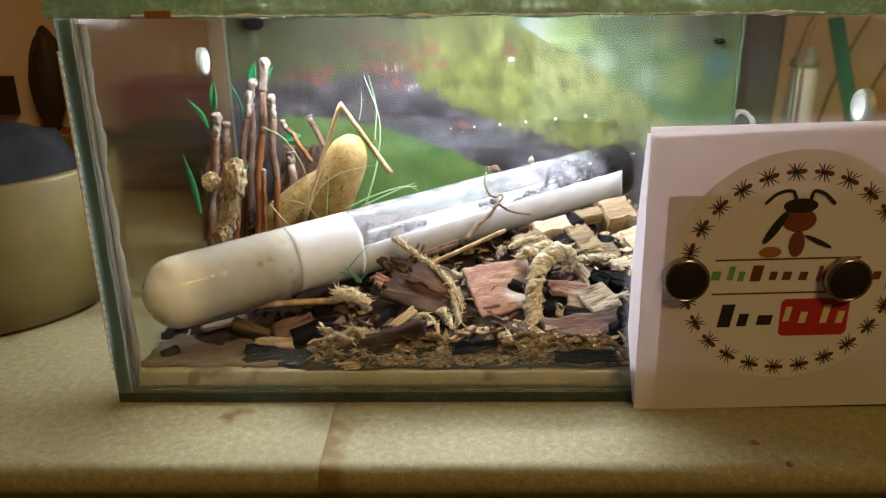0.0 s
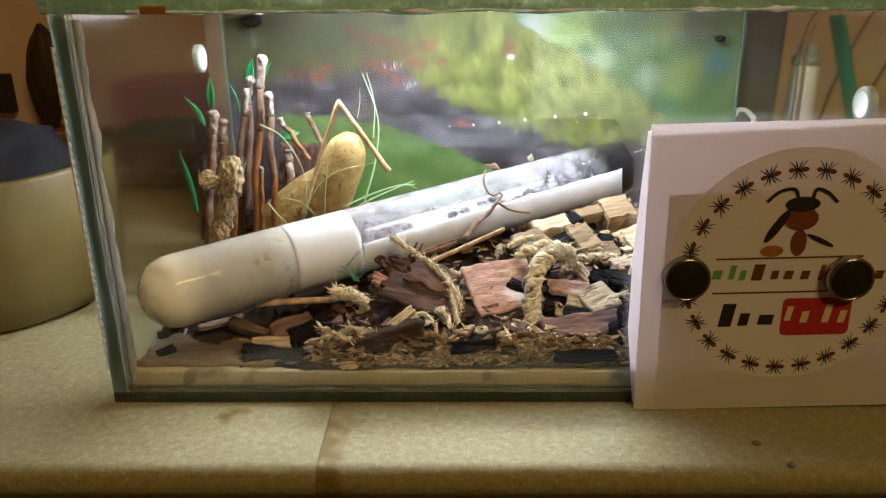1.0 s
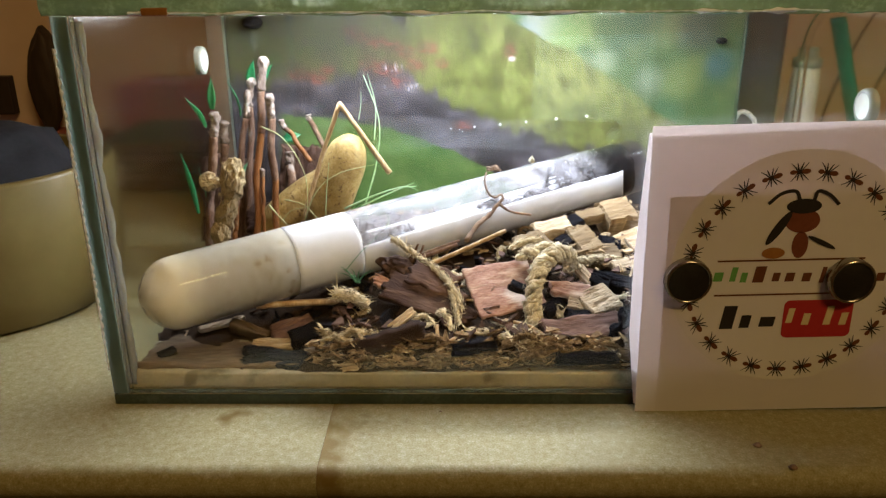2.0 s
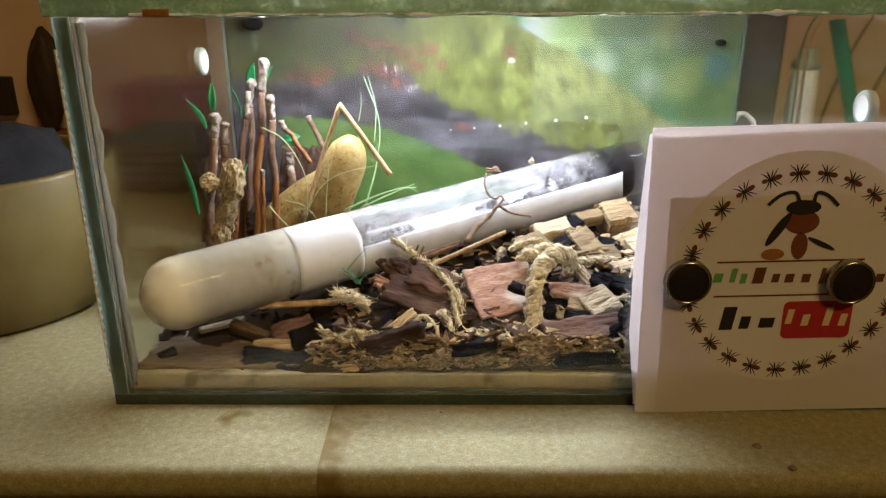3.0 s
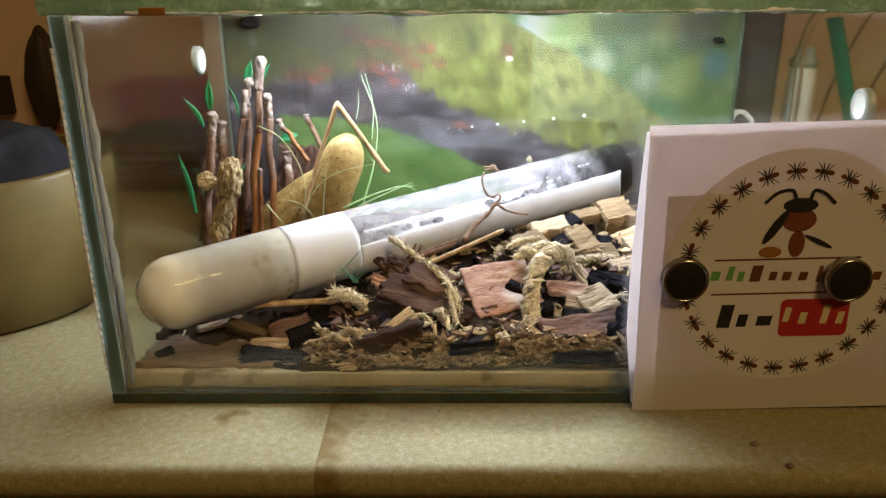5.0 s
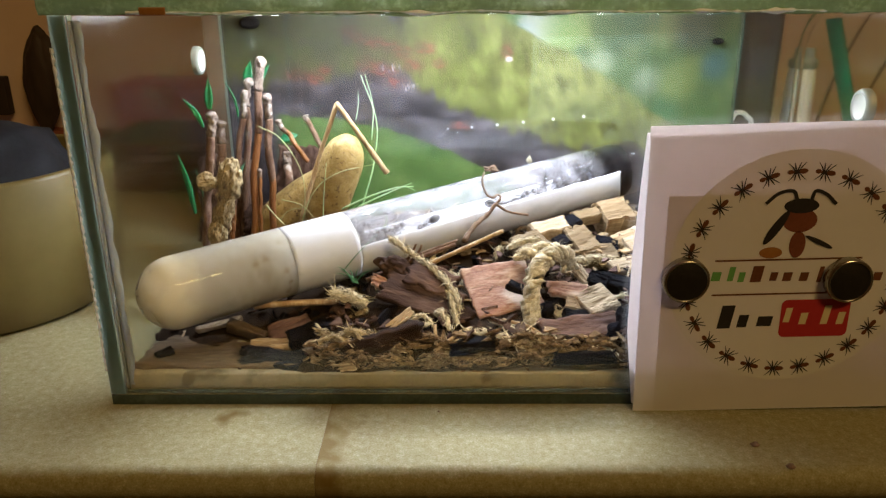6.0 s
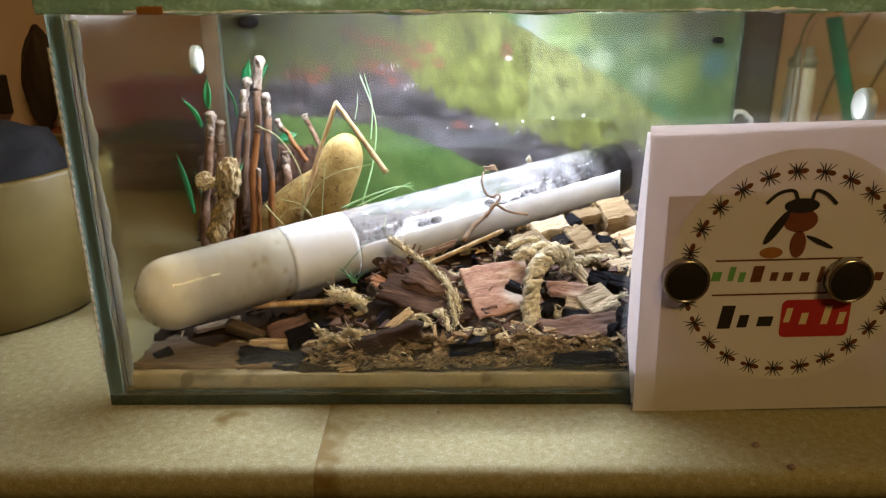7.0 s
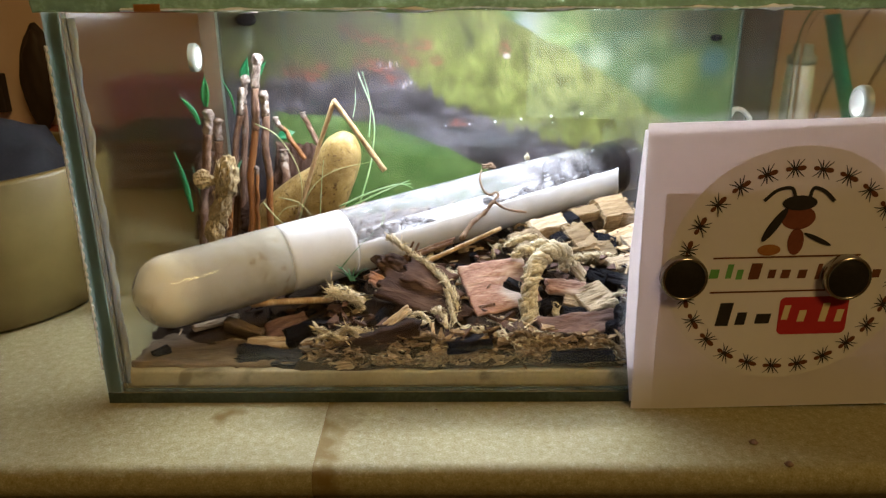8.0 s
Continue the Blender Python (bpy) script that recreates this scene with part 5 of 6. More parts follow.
RC = RI + 0.00006
filling("cotton_plug", [(0.0301, 0.0001), (0.0305, 0.004), (0.0308, 0.0080), (0.0313, RC), (0.024, RC), (0.016, RC), (0.008, RC), (0.0, RC)] + arc(RC)[::-1][1:], WET,
        "damp grey-beige cotton plug, cream at the tube's round end", "cotton", 0.0004)
filling("foam_plug", [(0.1500, 0.0001), (0.1495, 0.004), (0.1500, 0.0080), (0.1517, RC), (0.155, RC), (0.1580, RC - 0.0003), (0.1585, 0.0001)], FOAM, "black fibrous plug closing the tube", "plug", 0.0016)
filling("cotton_wad", [(0.0506, RC - 0.0003), (0.0522, 0.0060), (0.0520, 0.0001)], WET, "damp cotton behind the paper band in the tube", "cotton", 0.0010)


# ---- ants ----
def ellipsoid(size, c, rot=(0, 0, 0), sub=2, seed=0):
    bm = bmesh.new()
    bmesh.ops.create_icosphere(bm, subdivisions=sub, radius=1, matrix=at(c, rot) @ Matrix.Diagonal((*size, 1)))
    return bm


def make_ant():
    """A black ant 8 mm long, head towards +x, feet at z = 0."""
    a = empty("ant")
    tagged(a, "glossy black ant inside the test tube", "ant", group="ants in the tube")
    k = 0.0012
    part("gaster", ellipsoid((1.75 * k, 1.15 * k, 1.10 * k), (-2.6 * k, 0, 1.55 * k), (0, 8, 0), 3), ANT, a)
    part("petiole", ellipsoid((0.28 * k, 0.28 * k, 0.42 * k), (-0.75 * k, 0, 1.45 * k)), ANT, a)
    bm = ellipsoid((0.95 * k, 0.52 * k, 0.58 * k), (0.75 * k, 0, 1.7 * k), (0, -10, 0), 3)
    part("thorax", bm, ANT, a)
    head = part("head", ellipsoid((0.82 * k, 0.78 * k, 0.60 * k), (2.45 * k, 0, 1.75 * k), (0, 15, 0), 3), ANT, a)
    for s in (-1, 1):
        pts = [(2.8 * k, s * 0.35 * k, 2.1 * k), (3.7 * k, s * 1.3 * k, 2.7 * k), (5.0 * k, s * 1.5 * k, 2.0 * k)]
        part("antenna", sweep(bmesh.new(), bez(pts, 7), [0.09 * k] * 7, 5), ANT, head)
        part("mandible", sweep(bmesh.new(), [(3.0 * k, s * 0.35 * k, 1.45 * k), (3.45 * k, s * 0.12 * k, 1.3 * k)], [0.14 * k, 0.05 * k], 5), ANT, head)
        for x0, x1 in ((1.35, 2.6), (0.75, 0.6), (0.2, -1.9)):
            pts = [(x0 * k, s * 0.35 * k, 1.4 * k), ((x0 * 0.5 + x1 * 0.5) * k, s * 1.15 * k, 2.1 * k), (x1 * 0.9 * k, s * 1.6 * k, 0.9 * k), (x1 * k, s * 1.9 * k, 0.05 * k)]
            part("leg", sweep(bmesh.new(), bez(pts, 9), [0.15 * k, 0.16 * k, 0.16 * k, 0.13 * k, 0.11 * k, 0.1 * k, 0.08 * k, 0.07 * k, 0.05 * k], 5), ANT, a)
    return a


def on_tube(s, ang, turn, lift=0.0):
    """A pose on the tube's inner wall: s along the axis, ang round it (0 back, 270 below), turn about the wall's normal (0: head to the open end)."""
    a = math.radians(ang)
    nrm = Vector((0, -math.cos(a), -math.sin(a)))
    p = Vector((s, 0, 0)) - nrm * (RI - 0.00028 - lift)
    x = Vector((1, 0, 0))
    y = nrm.cross(x)
    t = math.radians(turn)
    x, y = x * math.cos(t) + y * math.sin(t), y * math.cos(t) - x * math.sin(t)
    m = Matrix(((x.x, y.x, nrm.x, p.x), (x.y, y.y, nrm.y, p.y), (x.z, y.z, nrm.z, p.z), (0, 0, 0, 1)))
    return TM @ m


ANT0 = make_ant()
ANT0.matrix_world = on_tube(0.0665, 334, 10)
ANT_STILL = [(0.0555, 335, 200), (0.0560, 355, 150), (0.0585, 325, 30), (0.0565, 15, 100), (0.0610, 330, 190), (0.1135, 322, 170), (0.1195, 335, 20), (0.1200, 310, 200),
             (0.1270, 330, 160), (0.1290, 350, 60), (0.1330, 315, 10), (0.1385, 345, 190), (0.1420, 5, 120), (0.1430, 330, 80), (0.1465, 20, 170), (0.1470, 350, 30), (0.1480, 55, 100),
             (0.1300, 10, 250), (0.1350, 330, 100), (0.1375, 318, 200), (0.1405, 320, 40), (0.1445, 342, 250), (0.1450, 8, 20), (0.1395, 5, 300), (0.1480, 335, 140), (0.0545, 348, 60),
             (0.0575, 345, 260)]
ANTS = [copy_thing(ANT0, on_tube(*r)) for r in ANT_STILL]
ANT_A = copy_thing(ANT0, on_tube(0.077, 335, 0))
ANT_B = copy_thing(ANT0, on_tube(0.097, 335, 180))
ANT_C = copy_thing(ANT0, on_tube(0.0725, 336, 10))
ANT_D = copy_thing(ANT0, on_tube(0.0620, 330, 10))

rng = random.Random(77)
bm = bmesh.new()
for s0, s1, a0, a1, cnt, big in ((0.0510, 0.0605, 316, 380, 150, 1.25), (0.0600, 0.0720, 318, 345, 40, 1), (0.1380, 0.1488, 330, 392, 60, 1), (0.0, 0.030, 96, 122, 70, 0.35)):
    for _ in range(cnt):
        s, a, q = s0 + (s1 - s0) * rng.random() ** 1.4, math.radians(rng.uniform(a0, a1)), rng.uniform(0.0003, 0.0010) * big
        p = (s, (RI - 0.0004 - q * 0.5) * math.cos(a), (RI - 0.0004 - q * 0.5) * math.sin(a))
        bmesh.ops.create_icosphere(bm, subdivisions=1, radius=q, matrix=pose(*p, rng.uniform(0, 180), rng.uniform(0, 180), 0) @ Matrix.Diagonal((1.2, 0.7, 0.6, 1)))
db = mesh_ob("tube_debris", bm, DEBRIS)
db.matrix_world = TM
tagged(db, "dark crumbs of debris inside the tube", "debris", kind="stuff")

# ---- upright twigs with plastic leaves ----
def twig(label, base, top, r, seed, bare=0.0, knob=True, kink=0.0006):
    """A twig whose lower part may be peeled; bare: how far up the peeled part goes."""
    t = empty("twig")
    tagged(t, label, "twig", group="upright twigs")
    p0, p1 = Vector(base), Vector(top)
    n = 64
    pts = []
    for i in range(n):
        f = i / (n - 1)
        q = p0.lerp(p1, f) + Vector((noise.noise(Vector((f * 4, seed, 0))), noise.noise(Vector((f * 4, 0, seed))), 0)) * kink * 2
        pts.append(q)
    k = int(bare * (n - 1))
    if k >= 2:
        part("peeled_wood", sweep(bmesh.new(), pts[:k + 1], [r * 0.74] * (k + 1), 10, 0.06, seed), BAREWOOD, t, "peeled orange-brown wood")
    rest = pts[max(0, k - 1):] if k else pts
    m = len(rest)
    rad = [0.78 * r * (1 + 0.07 * noise.noise(Vector((i * 0.9, seed * 3, 5))) + 0.16 * max(0, noise.noise(Vector((i * 0.23, seed * 5, 2))))) for i in range(m)]
    if knob:
        rad[-1], rad[-2], rad[-3] = r * 0.55, r * 0.92, r * 1.08
    tip = max(1, m - max(6, int(0.2 * n)))
    if tip > 2:
        part("bark_sleeve", sweep(bmesh.new(), rest[:tip + 1], rad[:tip + 1], 14, 0.12, seed), TWIG, t, "thin red-brown bark")
    part("twig_tip", sweep(bmesh.new(), rest[tip:] if tip > 2 else rest, rad[tip:] if tip > 2 else rad, 14, 0.36, seed), TIPBARK, t, "rough pale grey tip")
    return t


twig("tall twig with pale bark tip and peeled brown shaft", (0.0183, 0.0840, 0.0157), (0.0247, 0.0900, 0.0791), 0.0017, 1, 0.62)
twig("twig with pale knobbed top and orange peeled shaft", (0.0269, 0.0800, 0.0191), (0.0273, 0.0850, 0.0677), 0.0016, 2, 0.42)
twig("thin pale grey twig beside the tall one", (0.0112, 0.0800, 0.0150), (0.0191, 0.0880, 0.0684), 0.0013, 3, 0.30)
twig("grey twig standing with a green leaf", (0.0047, 0.0740, 0.0172), (0.0103, 0.0780, 0.0629), 0.0018, 4)
twig("brown twig leaning at the back", (0.0074, 0.0880, 0.0121), (0.0088, 0.0920, 0.0575), 0.0018, 5)
twig("slanting twig with a broken orange end", (0.0393, 0.0860, 0.0443), (0.0292, 0.0880, 0.0582), 0.0011, 6, 0.75)
twig("small forked grey twig end at the back", (0.0417, 0.1000, 0.0463), (0.0362, 0.1020, 0.0575), 0.0012, 7)
twig("pale twig behind the tall one", (0.0121, 0.0960, 0.0136), (0.0182, 0.0990, 0.0711), 0.0014, 8)
twig("short dark twig at the back", (0.0284, 0.1000, 0.0167), (0.0285, 0.1040, 0.0438), 0.0020, 9, knob=False)
twig("thin orange-brown peeled twig", (0.0217, 0.0830, 0.0171), (0.0223, 0.0860, 0.0419), 0.0009, 10, 0.9)

piece("bark_piece", BARK, "rough dark bark slab standing upright behind the twigs", "bark", (0.0041, 0.1010, 0.0262), (15.1, -78.7, 74.7), 0.0317, 0.0212, t=0.004, group="bark pieces", nx=24, ny=16, relief=0.0016)
piece("bark_piece", BARK, "dark brown bark chunk behind the stones", "bark", (0.0315, 0.1070, 0.0306), (37.7, -80.9, 58.4), 0.0296, 0.0163, t=0.005, group="bark pieces", nx=22, ny=14, relief=0.0016)
piece("bark_piece", BARK, "dark bark at the foot of the twigs", "bark", (0.0225, 0.0960, 0.0215), (58.0, -7.2, 0.0), 0.0195, 0.0096, t=0.004, group="bark pieces", nx=18, ny=12, relief=0.0012)


def leaf(label, base, tip, width, turn, mat=LEAF):
    """A pointed channelled blade from base to tip."""
    p0, p1 = Vector(base), Vector(tip)
    d = p1 - p0
    l = d.length
    bm = bmesh.new()
    n = 10
    rows = []
    for side in (0, 1):
        for i in range(n + 1):
            f = i / n
            w = width * math.sin(math.pi * min(1, f * 0.8 + 0.12)) ** 0.8 * (1 - f ** 3)
            sag = 0.06 * l * math.sin(f * math.pi)
            rows.append([bm.verts.new((x * w, sag + abs(x) * w * 0.35 - side * 0.00025, f * l)) for x in (-0.5, -0.25, 0, 0.25, 0.5)])
    a, b2 = rows[:n + 1], rows[n + 1:]
    for i in range(n):
        for j in range(4):
            bm.faces.new((a[i][j], a[i][j + 1], a[i + 1][j + 1], a[i + 1][j]))
            bm.faces.new((b2[i][j], b2[i + 1][j], b2[i + 1][j + 1], b2[i][j + 1]))
        for j in (0, 4):
            bm.faces.new((a[i][j], a[i + 1][j], b2[i + 1][j], b2[i][j]))
    bmesh.ops.recalc_face_normals(bm, faces=bm.faces)
    ob = mesh_ob("plastic_leaf", bm, mat)
    ob.matrix_world = Matrix.Translation(p0) @ d.to_track_quat("Z", "Y").to_matrix().to_4x4() @ pose(0, 0, 0, 0, 0, turn)
    return tagged(ob, label, "leaf", group="plastic leaves")


leaf("pointed green plastic leaf on a twig top", (0.0102, 0.0760, 0.0640), (0.0102, 0.0780, 0.0738), 0.0030, 10)
leaf("green plastic leaf bent outwards from a twig", (0.0080, 0.0740, 0.0585), (0.0029, 0.0720, 0.0683), 0.0034, 30)
leaf("slim green plastic leaf beside a grey twig", (0.0170, 0.0840, 0.0603), (0.0145, 0.0820, 0.0718), 0.0032, -20)
leaf("dark green plastic leaf behind the tall twig", (0.0172, 0.1000, 0.0670), (0.0184, 0.1020, 0.0769), 0.0040, 15)
leaf("small green leaf at the tall twig", (0.0249, 0.0920, 0.0720), (0.0272, 0.0920, 0.0765), 0.0018, -30)
leaf("green plastic leaf low at the twigs", (0.0298, 0.0900, 0.0510), (0.0354, 0.0920, 0.0525), 0.0040, 60)
leaf("long green blade at the tank's side", (0.0036, 0.0700, 0.0306), (-0.0002, 0.0660, 0.0521), 0.0034, 60)
leaf("dark green blade near the side glass", (0.0029, 0.0800, 0.0171), (0.0006, 0.0800, 0.0435), 0.0050, 40, FERN)
leaf("green leaf low among twigs", (0.0119, 0.0920, 0.0342), (0.0152, 0.0940, 0.0420), 0.0040, 20, FERN)

# dried moss hung on the twigs
def crumpled(bm, size, c, rot, seed):
    """A crumpled wad: folded ridges over an uneven egg."""
    r = bmesh.ops.create_icosphere(bm, subdivisions=5, radius=1)
    m = at(c, rot)
    for v in r["verts"]:
        p = v.co.copy()
        w = p + 0.5 * Vector((noise.noise(p * 1.6 + Vector((seed, 0, 0))), noise.noise(p * 1.6 + Vector((0, seed, 0))), noise.noise(p * 1.6 + Vector((0, 0, seed)))))
        f = 0.72 + 0.42 * noise.noise(w * 1.2 + Vector((seed, 3, 1))) + 0.34 * (0.5 - abs(noise.noise(w * 2.3 + Vector((1, seed, 5))))) + 0.20 * (0.4 - abs(noise.noise(w * 5.5 + Vector((4, 1, seed)))))
        v.co = m @ (Vector((p.x * size[0], p.y * size[1], p.z * size[2])) * f)


bm = bmesh.new()
crumpled(bm, (0.0043, 0.0038, 0.0074), (0.0174, 0.0672, 0.0425), (0, 8, 0), 3.1)
crumpled(bm, (0.0036, 0.0030, 0.0032), (0.0098, 0.0672, 0.0420), (0, 30, 10), 7.7)
crumpled(bm, (0.0033, 0.0032, 0.0060), (0.0146, 0.0664, 0.0325), (0, 20, 0), 11.9)
crumpled(bm, (0.0034, 0.0032, 0.0056), (0.0120, 0.0650, 0.0248), (0, 12, 0), 15.3)
flakes(bm, bez([(0.0175, 0.0665, 0.049), (0.0165, 0.0655, 0.040), (0.0142, 0.0650, 0.031), (0.0120, 0.0640, 0.022)], 20), 0.0040, 120, random.Random(5), 0.0016)
tagged(mesh_ob("moss_wad", bm, MOSSTAN), "crumpled tan wad of dried moss hooked over the twigs", "moss")

# ---- stones ----
def pebble(label, c, rot, size, seed):
    bm = bmesh.new()
    bmesh.ops.create_icosphere(bm, subdivisions=5, radius=1)
    for v in bm.verts:
        p = v.co.copy()
        r = 1 + 0.05 * noise.noise(p * 1.5 + Vector((seed, 0, 0))) + 0.012 * noise.noise(p * 7 + Vector((0, seed, 0)))
        q = Vector([math.copysign(abs(a) ** 0.74, a) for a in p])
        v.co = Vector((q.x * size[0], q.y * size[1], q.z * size[2])) * r
    ob = mesh_ob("pebble", bm, STONE)
    ob.matrix_world = at(c, rot)
    return tagged(ob, label, "stone", group="stones")


pebble("smooth yellow-brown river stone standing on end", (0.0473, 0.0900, 0.0357), (8, 22, 0), (0.0078, 0.0070, 0.0180), 1)
pebble("smooth tan river stone leaning over", (0.0312, 0.0970, 0.0253), (0, 52, 0), (0.0070, 0.0070, 0.0200), 2)

# ---- bent straw and grass ----
bent = empty("bent_reed")
tagged(bent, "orange dry reed snapped in the middle", "reed")
stick("reed_shaft", STRAW, "", [(0.0367, 0.0780, 0.0250), (0.0438, 0.0800, 0.0463), (0.0509, 0.0810, 0.0649)], 0.0007, 0.0008, 11, 0.15, parent=bent)
stick("reed_end", STRAW, "", [(0.0506, 0.0810, 0.0653), (0.0587, 0.0780, 0.0544), (0.0673, 0.0750, 0.0428)], 0.0008, 0.0010, 12, 0.2, parent=bent)


def blade(label, pts, r, seed, mat=GRASS):
    return stick("grass_blade", mat, label, pts, r * 0.75, r * 0.3, seed, 0.05, 5, 22, "grass", "grass blades")


blade("thin pale green grass blade", [(0.0572, 0.0880, 0.0280), (0.0615, 0.0900, 0.0429), (0.0628, 0.0900, 0.0578), (0.0581, 0.0900, 0.0729)], 0.00045, 1)
blade("thin pale green grass blade", [(0.0609, 0.0910, 0.0507), (0.0616, 0.0920, 0.0623), (0.0593, 0.0920, 0.0730)], 0.0003, 2)
blade("fine green grass blade", [(0.0552, 0.0950, 0.0569), (0.0562, 0.0950, 0.0618), (0.0564, 0.0950, 0.0667)], 0.00025, 3)
blade("bent green grass blade over the tube", [(0.0510, 0.0800, 0.0290), (0.0607, 0.0780, 0.0340), (0.0696, 0.0760, 0.0375), (0.0760, 0.0740, 0.0386)], 0.0005, 4)
blade("bent green grass blade over the tube", [(0.0565, 0.0800, 0.0298), (0.0665, 0.0780, 0.0350), (0.0753, 0.0760, 0.0393)], 0.0004, 5)
blade("short bent grass tip", [(0.0696, 0.0760, 0.0377), (0.0734, 0.0755, 0.0380), (0.0766, 0.0750, 0.0368)], 0.0003, 6)
blade("arched yellow-green blade across the stone", [(0.0363, 0.0760, 0.0226), (0.0423, 0.0740, 0.0362), (0.0502, 0.0740, 0.0429), (0.0628, 0.0760, 0.0457)], 0.00035, 7, PALEGRASS)
blade("arched pale blade at the twigs", [(0.0251, 0.0780, 0.0580), (0.0320, 0.0760, 0.0548), (0.0372, 0.0750, 0.0475), (0.0395, 0.0750, 0.0388), (0.0388, 0.0740, 0.0263)], 0.00035, 8, PALEGRASS)
blade("fine blade before the stone", [(0.0449, 0.0760, 0.0276), (0.0458, 0.0760, 0.0366), (0.0469, 0.0770, 0.0460)], 0.0003, 9)
blade("fine blade before the stones", [(0.0270, 0.0720, 0.0329), (0.0312, 0.0700, 0.0286), (0.0355, 0.0680, 0.0253)], 0.0004, 10, PALEGRASS)
blade("fine arched blade at the stone foot", [(0.0318, 0.0740, 0.0342), (0.0385, 0.0730, 0.0325), (0.0434, 0.0700, 0.0285)], 0.0003, 11, PALEGRASS)
blade("fine blade curving low", [(0.0304, 0.0730, 0.0266), (0.0339, 0.0740, 0.0303), (0.0397, 0.0740, 0.0316)], 0.00025, 12, PALEGRASS)
for i in range(9):
    rng = random.Random(300 + i)
    b0 = Vector((0.0610, 0.0275, 0.0243))
    tipv = b0 + Vector((rng.uniform(-0.006, 0.005), rng.uniform(-0.002, 0.003), rng.uniform(0.000, 0.0045)))
    blade("short dark green plastic sprig at the tube", [b0 + Vector((rng.uniform(-.001, .001), 0, -0.001)), b0.lerp(tipv, 0.6) + Vector((0, 0, 0.0004)), tipv], 0.00025, 20 + i, FERN)
blade("fine curved grass over the tube wall", [(0.0577, 0.0300, 0.0262), (0.0618, 0.0315, 0.0308), (0.0668, 0.0350, 0.0350)], 0.0002, 31, FERN)
blade("fine grass curl over the tube wall", [(0.0689, 0.0370, 0.0365), (0.0695, 0.0390, 0.0384), (0.0691, 0.0400, 0.0395)], 0.0002, 32)

# ---- card with sticker and magnets ----
CX, CY, CZ, CR = 0.1689, -0.0032, 0.0375, 1.39
card = empty("paper_card", pose(CX, CY, CZ, 0, -CR, 0))
tagged(card, "white paper card held to the tank's front by magnets", "card")


def sheet(x0, z0, x1, z1, y0, y1, r=0.0, warp=0.0):
    """An upright sheet in the card's space, its corners rounded by r."""
    bm = bmesh.new()
    if r:
        ring = []
        for cx, cz, a0 in ((x1 - r, z1 - r, 0), (x0 + r, z1 - r, 90), (x0 + r, z0 + r, 180), (x1 - r, z0 + r, 270)):
            for i in range(7):
                a = math.radians(a0 + 15 * i)
                ring.append((cx + r * math.cos(a), cz + r * math.sin(a)))
    else:
        ring = [(x1, z1), (x0, z1), (x0, z0), (x1, z0)]
    f = [bm.verts.new((x, y0, z)) for x, z in ring]
    k = [bm.verts.new((x, y1, z)) for x, z in ring]
    n = len(ring)
    bm.faces.new(f), bm.faces.new(k[::-1])
    for i in range(n):
        bm.faces.new((f[i], k[i], k[(i + 1) % n], f[(i + 1) % n]))
    bmesh.ops.recalc_face_normals(bm, faces=bm.faces)
    return bm


part("front_sheet", sheet(-0.0356, -0.0369, 0.0480, 0.0363, 0, 0.0003), CARD, card, smooth=False)
bm = bmesh.new()
quad = [(-0.0358, 0.0345), (-0.0376, 0.005), (-0.0377, -0.015), (-0.0356, -0.0355), (0.046, -0.0355), (0.046, 0.0360)]
f = [bm.verts.new((x, 0.0018, z)) for x, z in quad]
k = [bm.verts.new((x, 0.0021, z)) for x, z in quad]
bm.faces.new(f), bm.faces.new(k[::-1])
for i in range(6):
    bm.faces.new((f[i], k[i], k[(i + 1) % 6], f[(i + 1) % 6]))
bmesh.ops.recalc_face_normals(bm, faces=bm.faces)
part("back_sheet", bm, CARD, card, "second sheet folded behind", smooth=False)

stick_r = 0.0294
sticker = empty("round_sticker", pose(CX, CY, CZ, 0, -CR, 0))
tagged(sticker, "round cream sticker with a ring of printed ants on the card", "sticker")
bm = lathe([(0.00001, 0.00010), (stick_r, 0.00010), (stick_r, 0.0)], 72)
bm.transform(pose(0, 0, 0.0010, 90, 0, 0))
part("sticker_disc", bm, LABEL, sticker, smooth=False)
part("sticker_backing", sheet(-0.0305, -0.0362, 0.0400, 0.0200, -0.00005, -0.00001), SHEET, sticker, "faint square backing sheet", smooth=False)
Y1 = -0.00016


def flat(name, ring, mat, parent, y=Y1, label=""):
    bm = bmesh.new()
    vs = [bm.verts.new((x, y, z)) for x, z in ring]
    k2 = [bm.verts.new((x, y + 0.00003, z)) for x, z in ring]
    bm.faces.new(vs), bm.faces.new(k2[::-1])
    for i in range(len(ring)):
        bm.faces.new((vs[i], k2[i], k2[(i + 1) % len(ring)], vs[(i + 1) % len(ring)]))
    bmesh.ops.recalc_face_normals(bm, faces=bm.faces)
    return part(name, bm, mat, parent, label, smooth=False)


def oval(cx, cz, rx, rz, n=24, rot=0):
    c, s = math.cos(math.radians(rot)), math.sin(math.radians(rot))
    return [(cx + rx * math.cos(2 * math.pi * i / n) * c - rz * math.sin(2 * math.pi * i / n) * s,
             cz + rx * math.cos(2 * math.pi * i / n) * s + rz * math.sin(2 * math.pi * i / n) * c) for i in range(n)]


